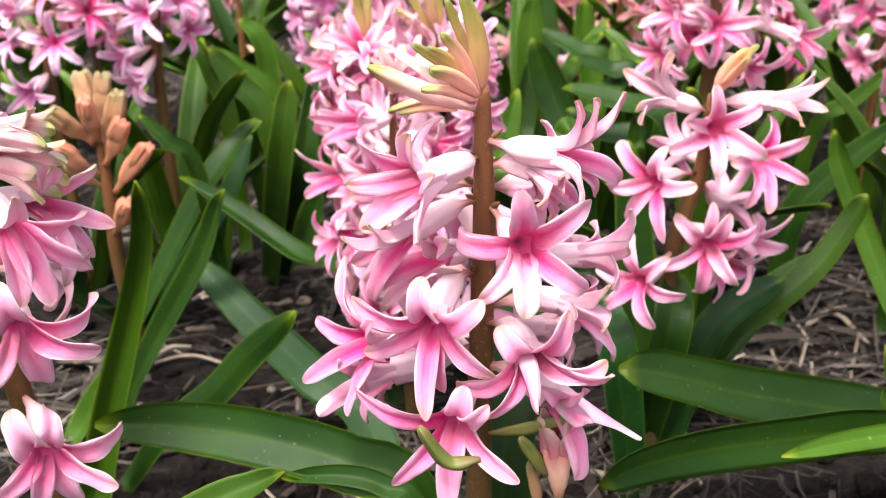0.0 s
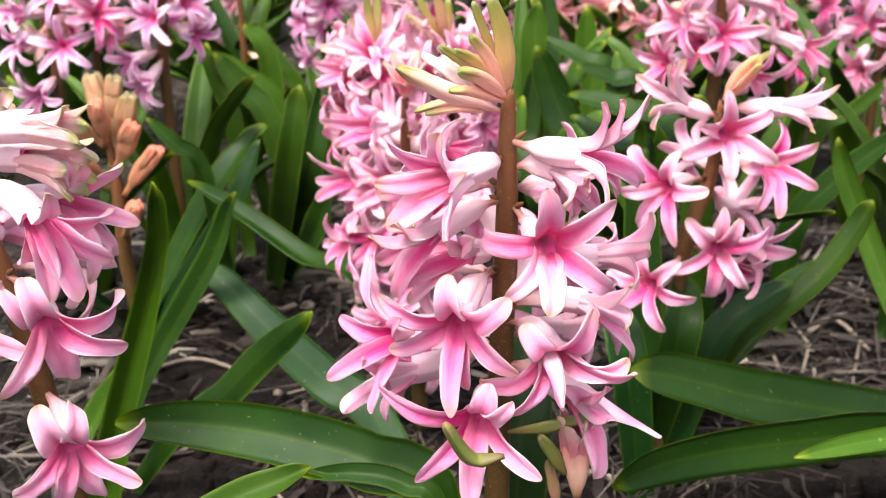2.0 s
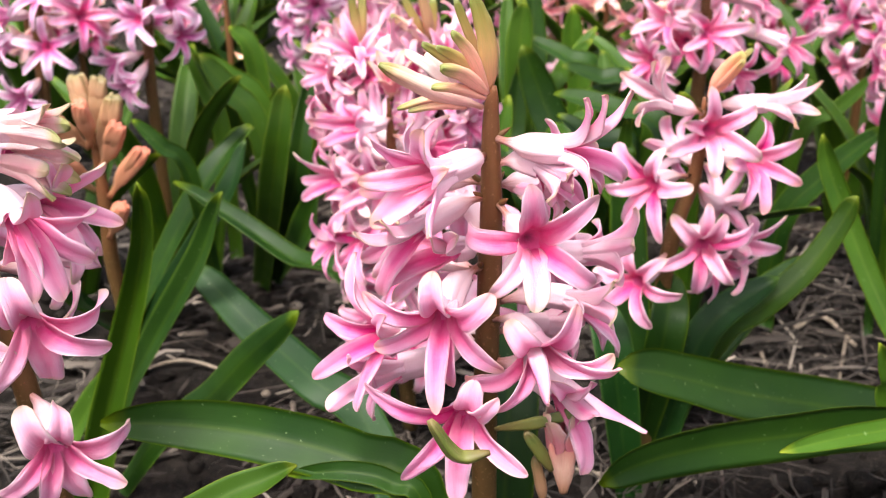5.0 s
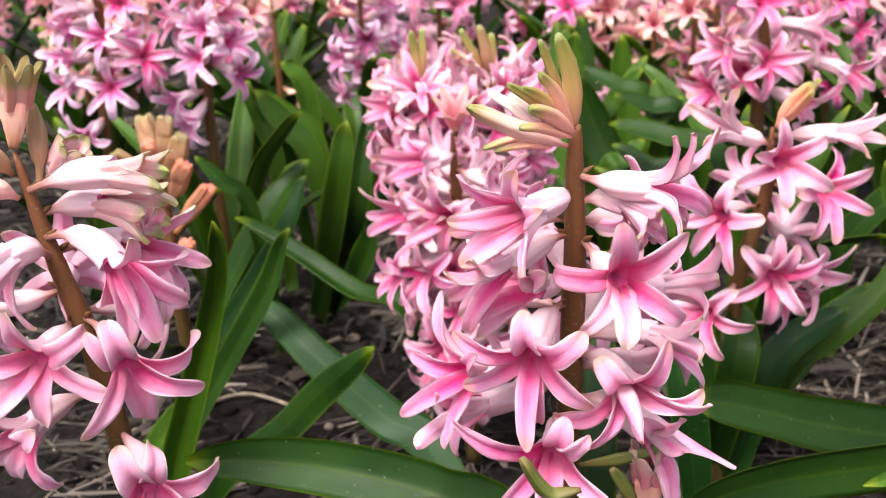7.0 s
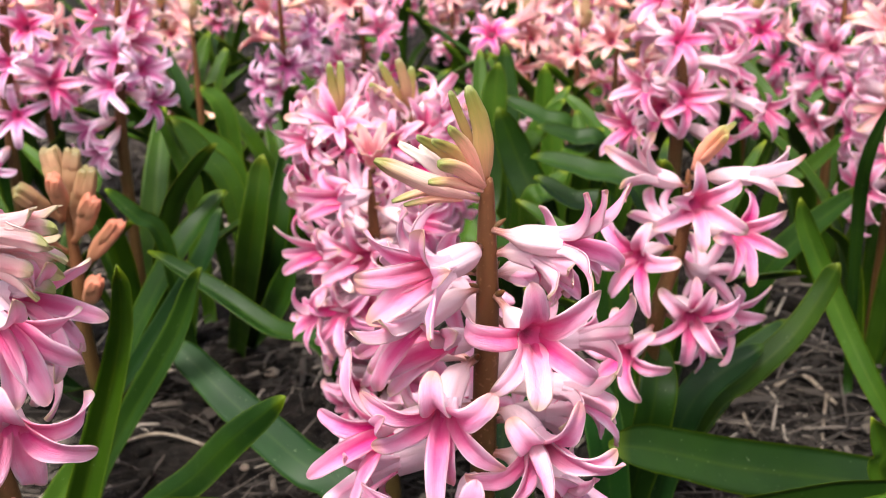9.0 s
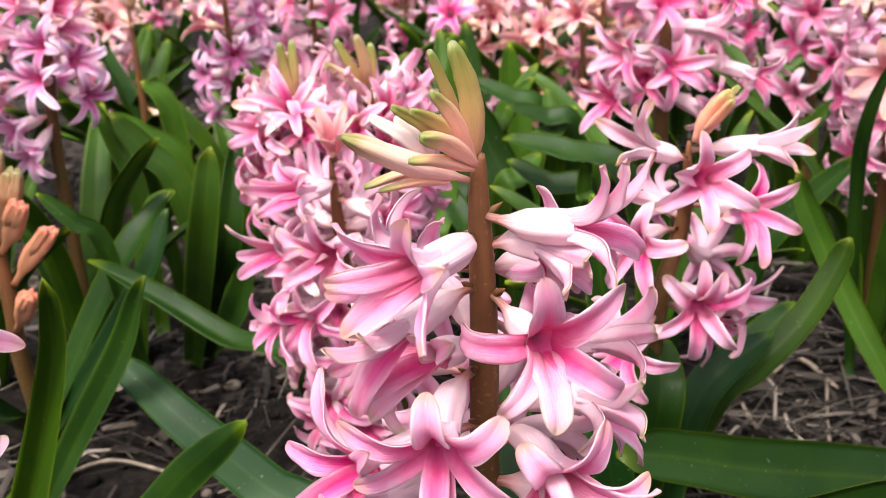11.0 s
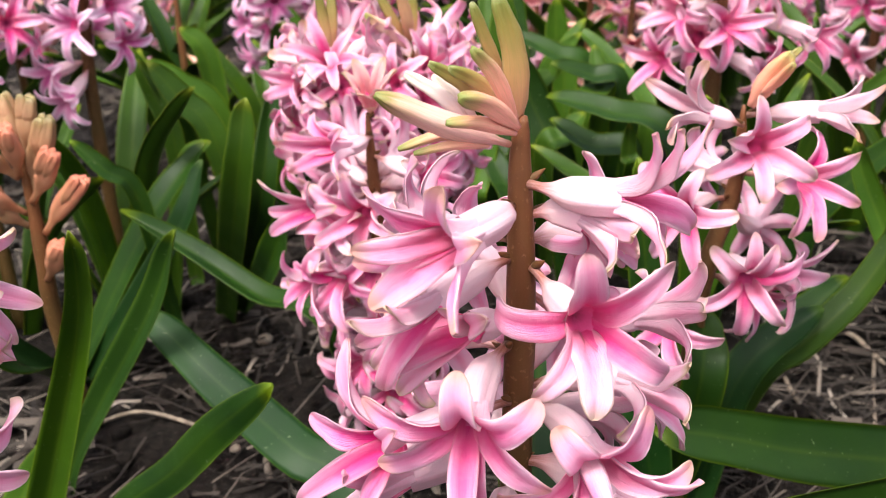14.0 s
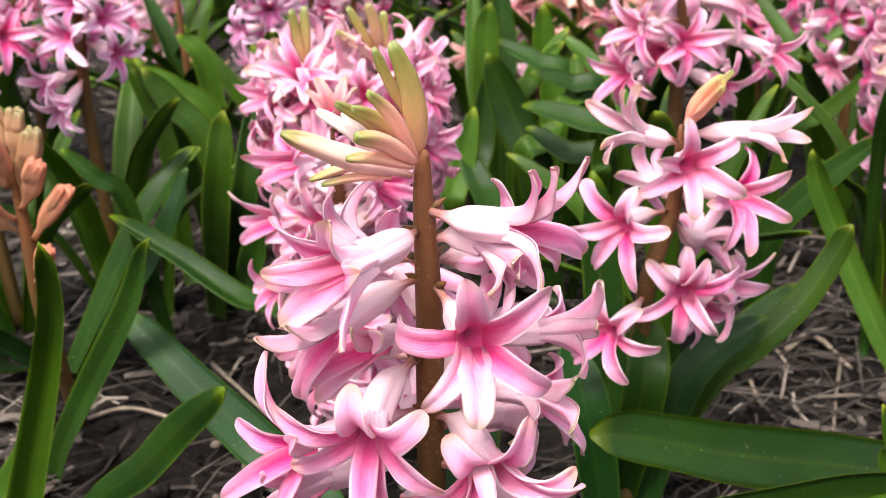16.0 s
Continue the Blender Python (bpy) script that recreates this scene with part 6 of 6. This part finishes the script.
leaf(far_left, ((-0.146, 0.56, 0), (-0.147, 0.56, 0.082), (-0.155, 0.565, 0.109), (-0.167, 0.57, 0.137)), 0.0115, LEAF_LIGHT, (0.3, -0.8, 0.4), 0.3)
leaf(far_left, ((-0.13, 0.62, 0), (-0.135, 0.615, 0.084), (-0.154, 0.61, 0.106), (-0.172, 0.61, 0.12)), 0.018, LEAF_LIGHT, (0.3, -0.6, 0.6), 0.25)
leaf(far_left, ((-0.129, 0.46, 0), (-0.137, 0.455, 0.089), (-0.148, 0.45, 0.107), (-0.161, 0.45, 0.121)), 0.009, LEAF, (0.3, -0.6, 0.6), 0.35)
leaf(far_left, ((-0.134, 0.58, 0), (-0.141, 0.575, 0.066), (-0.148, 0.57, 0.103), (-0.162, 0.565, 0.131)), 0.010, LEAF_LIGHT, (0.3, -0.7, 0.6), 0.3)
leaf(far_left, ((-0.111, 0.56, 0), (-0.125, 0.56, 0.086), (-0.14, 0.56, 0.109), (-0.155, 0.56, 0.13)), 0.017, LEAF_LIGHT, (0.3, -0.6, 0.7), 0.2)
leaf(far_left, ((-0.149, 0.52, 0), (-0.134, 0.52, 0.08), (-0.119, 0.525, 0.096)), 0.012, LEAF_LIGHT, (-0.3, -0.6, 0.7), 0.3)
leaf(far_left, ((-0.14, 0.66, 0), (-0.146, 0.66, 0.106), (-0.161, 0.66, 0.13)), 0.015, LEAF_LIGHT, (0.3, -0.6, 0.6), 0.25)

rng = random.Random(2024)
for j in range(13):
    y = 1.1 + 0.17 * j + 0.012 * j * j
    wide = 0.30 + 0.52 * y
    steps = int(2 * wide / (0.15 + 0.01 * j))
    for i in range(steps):
        x = -wide + (i + 0.5 + rng.uniform(-0.35, 0.35)) * 2 * wide / steps
        yy = y + rng.uniform(-0.06, 0.06)
        kind = rng.choice(("pink", "pink", "salmon", "salmon", "mauve"))
        whole_plant(x, yy, rng.uniform(0.16, 0.2), kind, 300 + 20 * j + i, 0, 7 if j < 5 else 5, 16 if j < 6 else 12, j < 4, (rng.uniform(-0.015, 0.015), rng.uniform(-0.015, 0.015)))
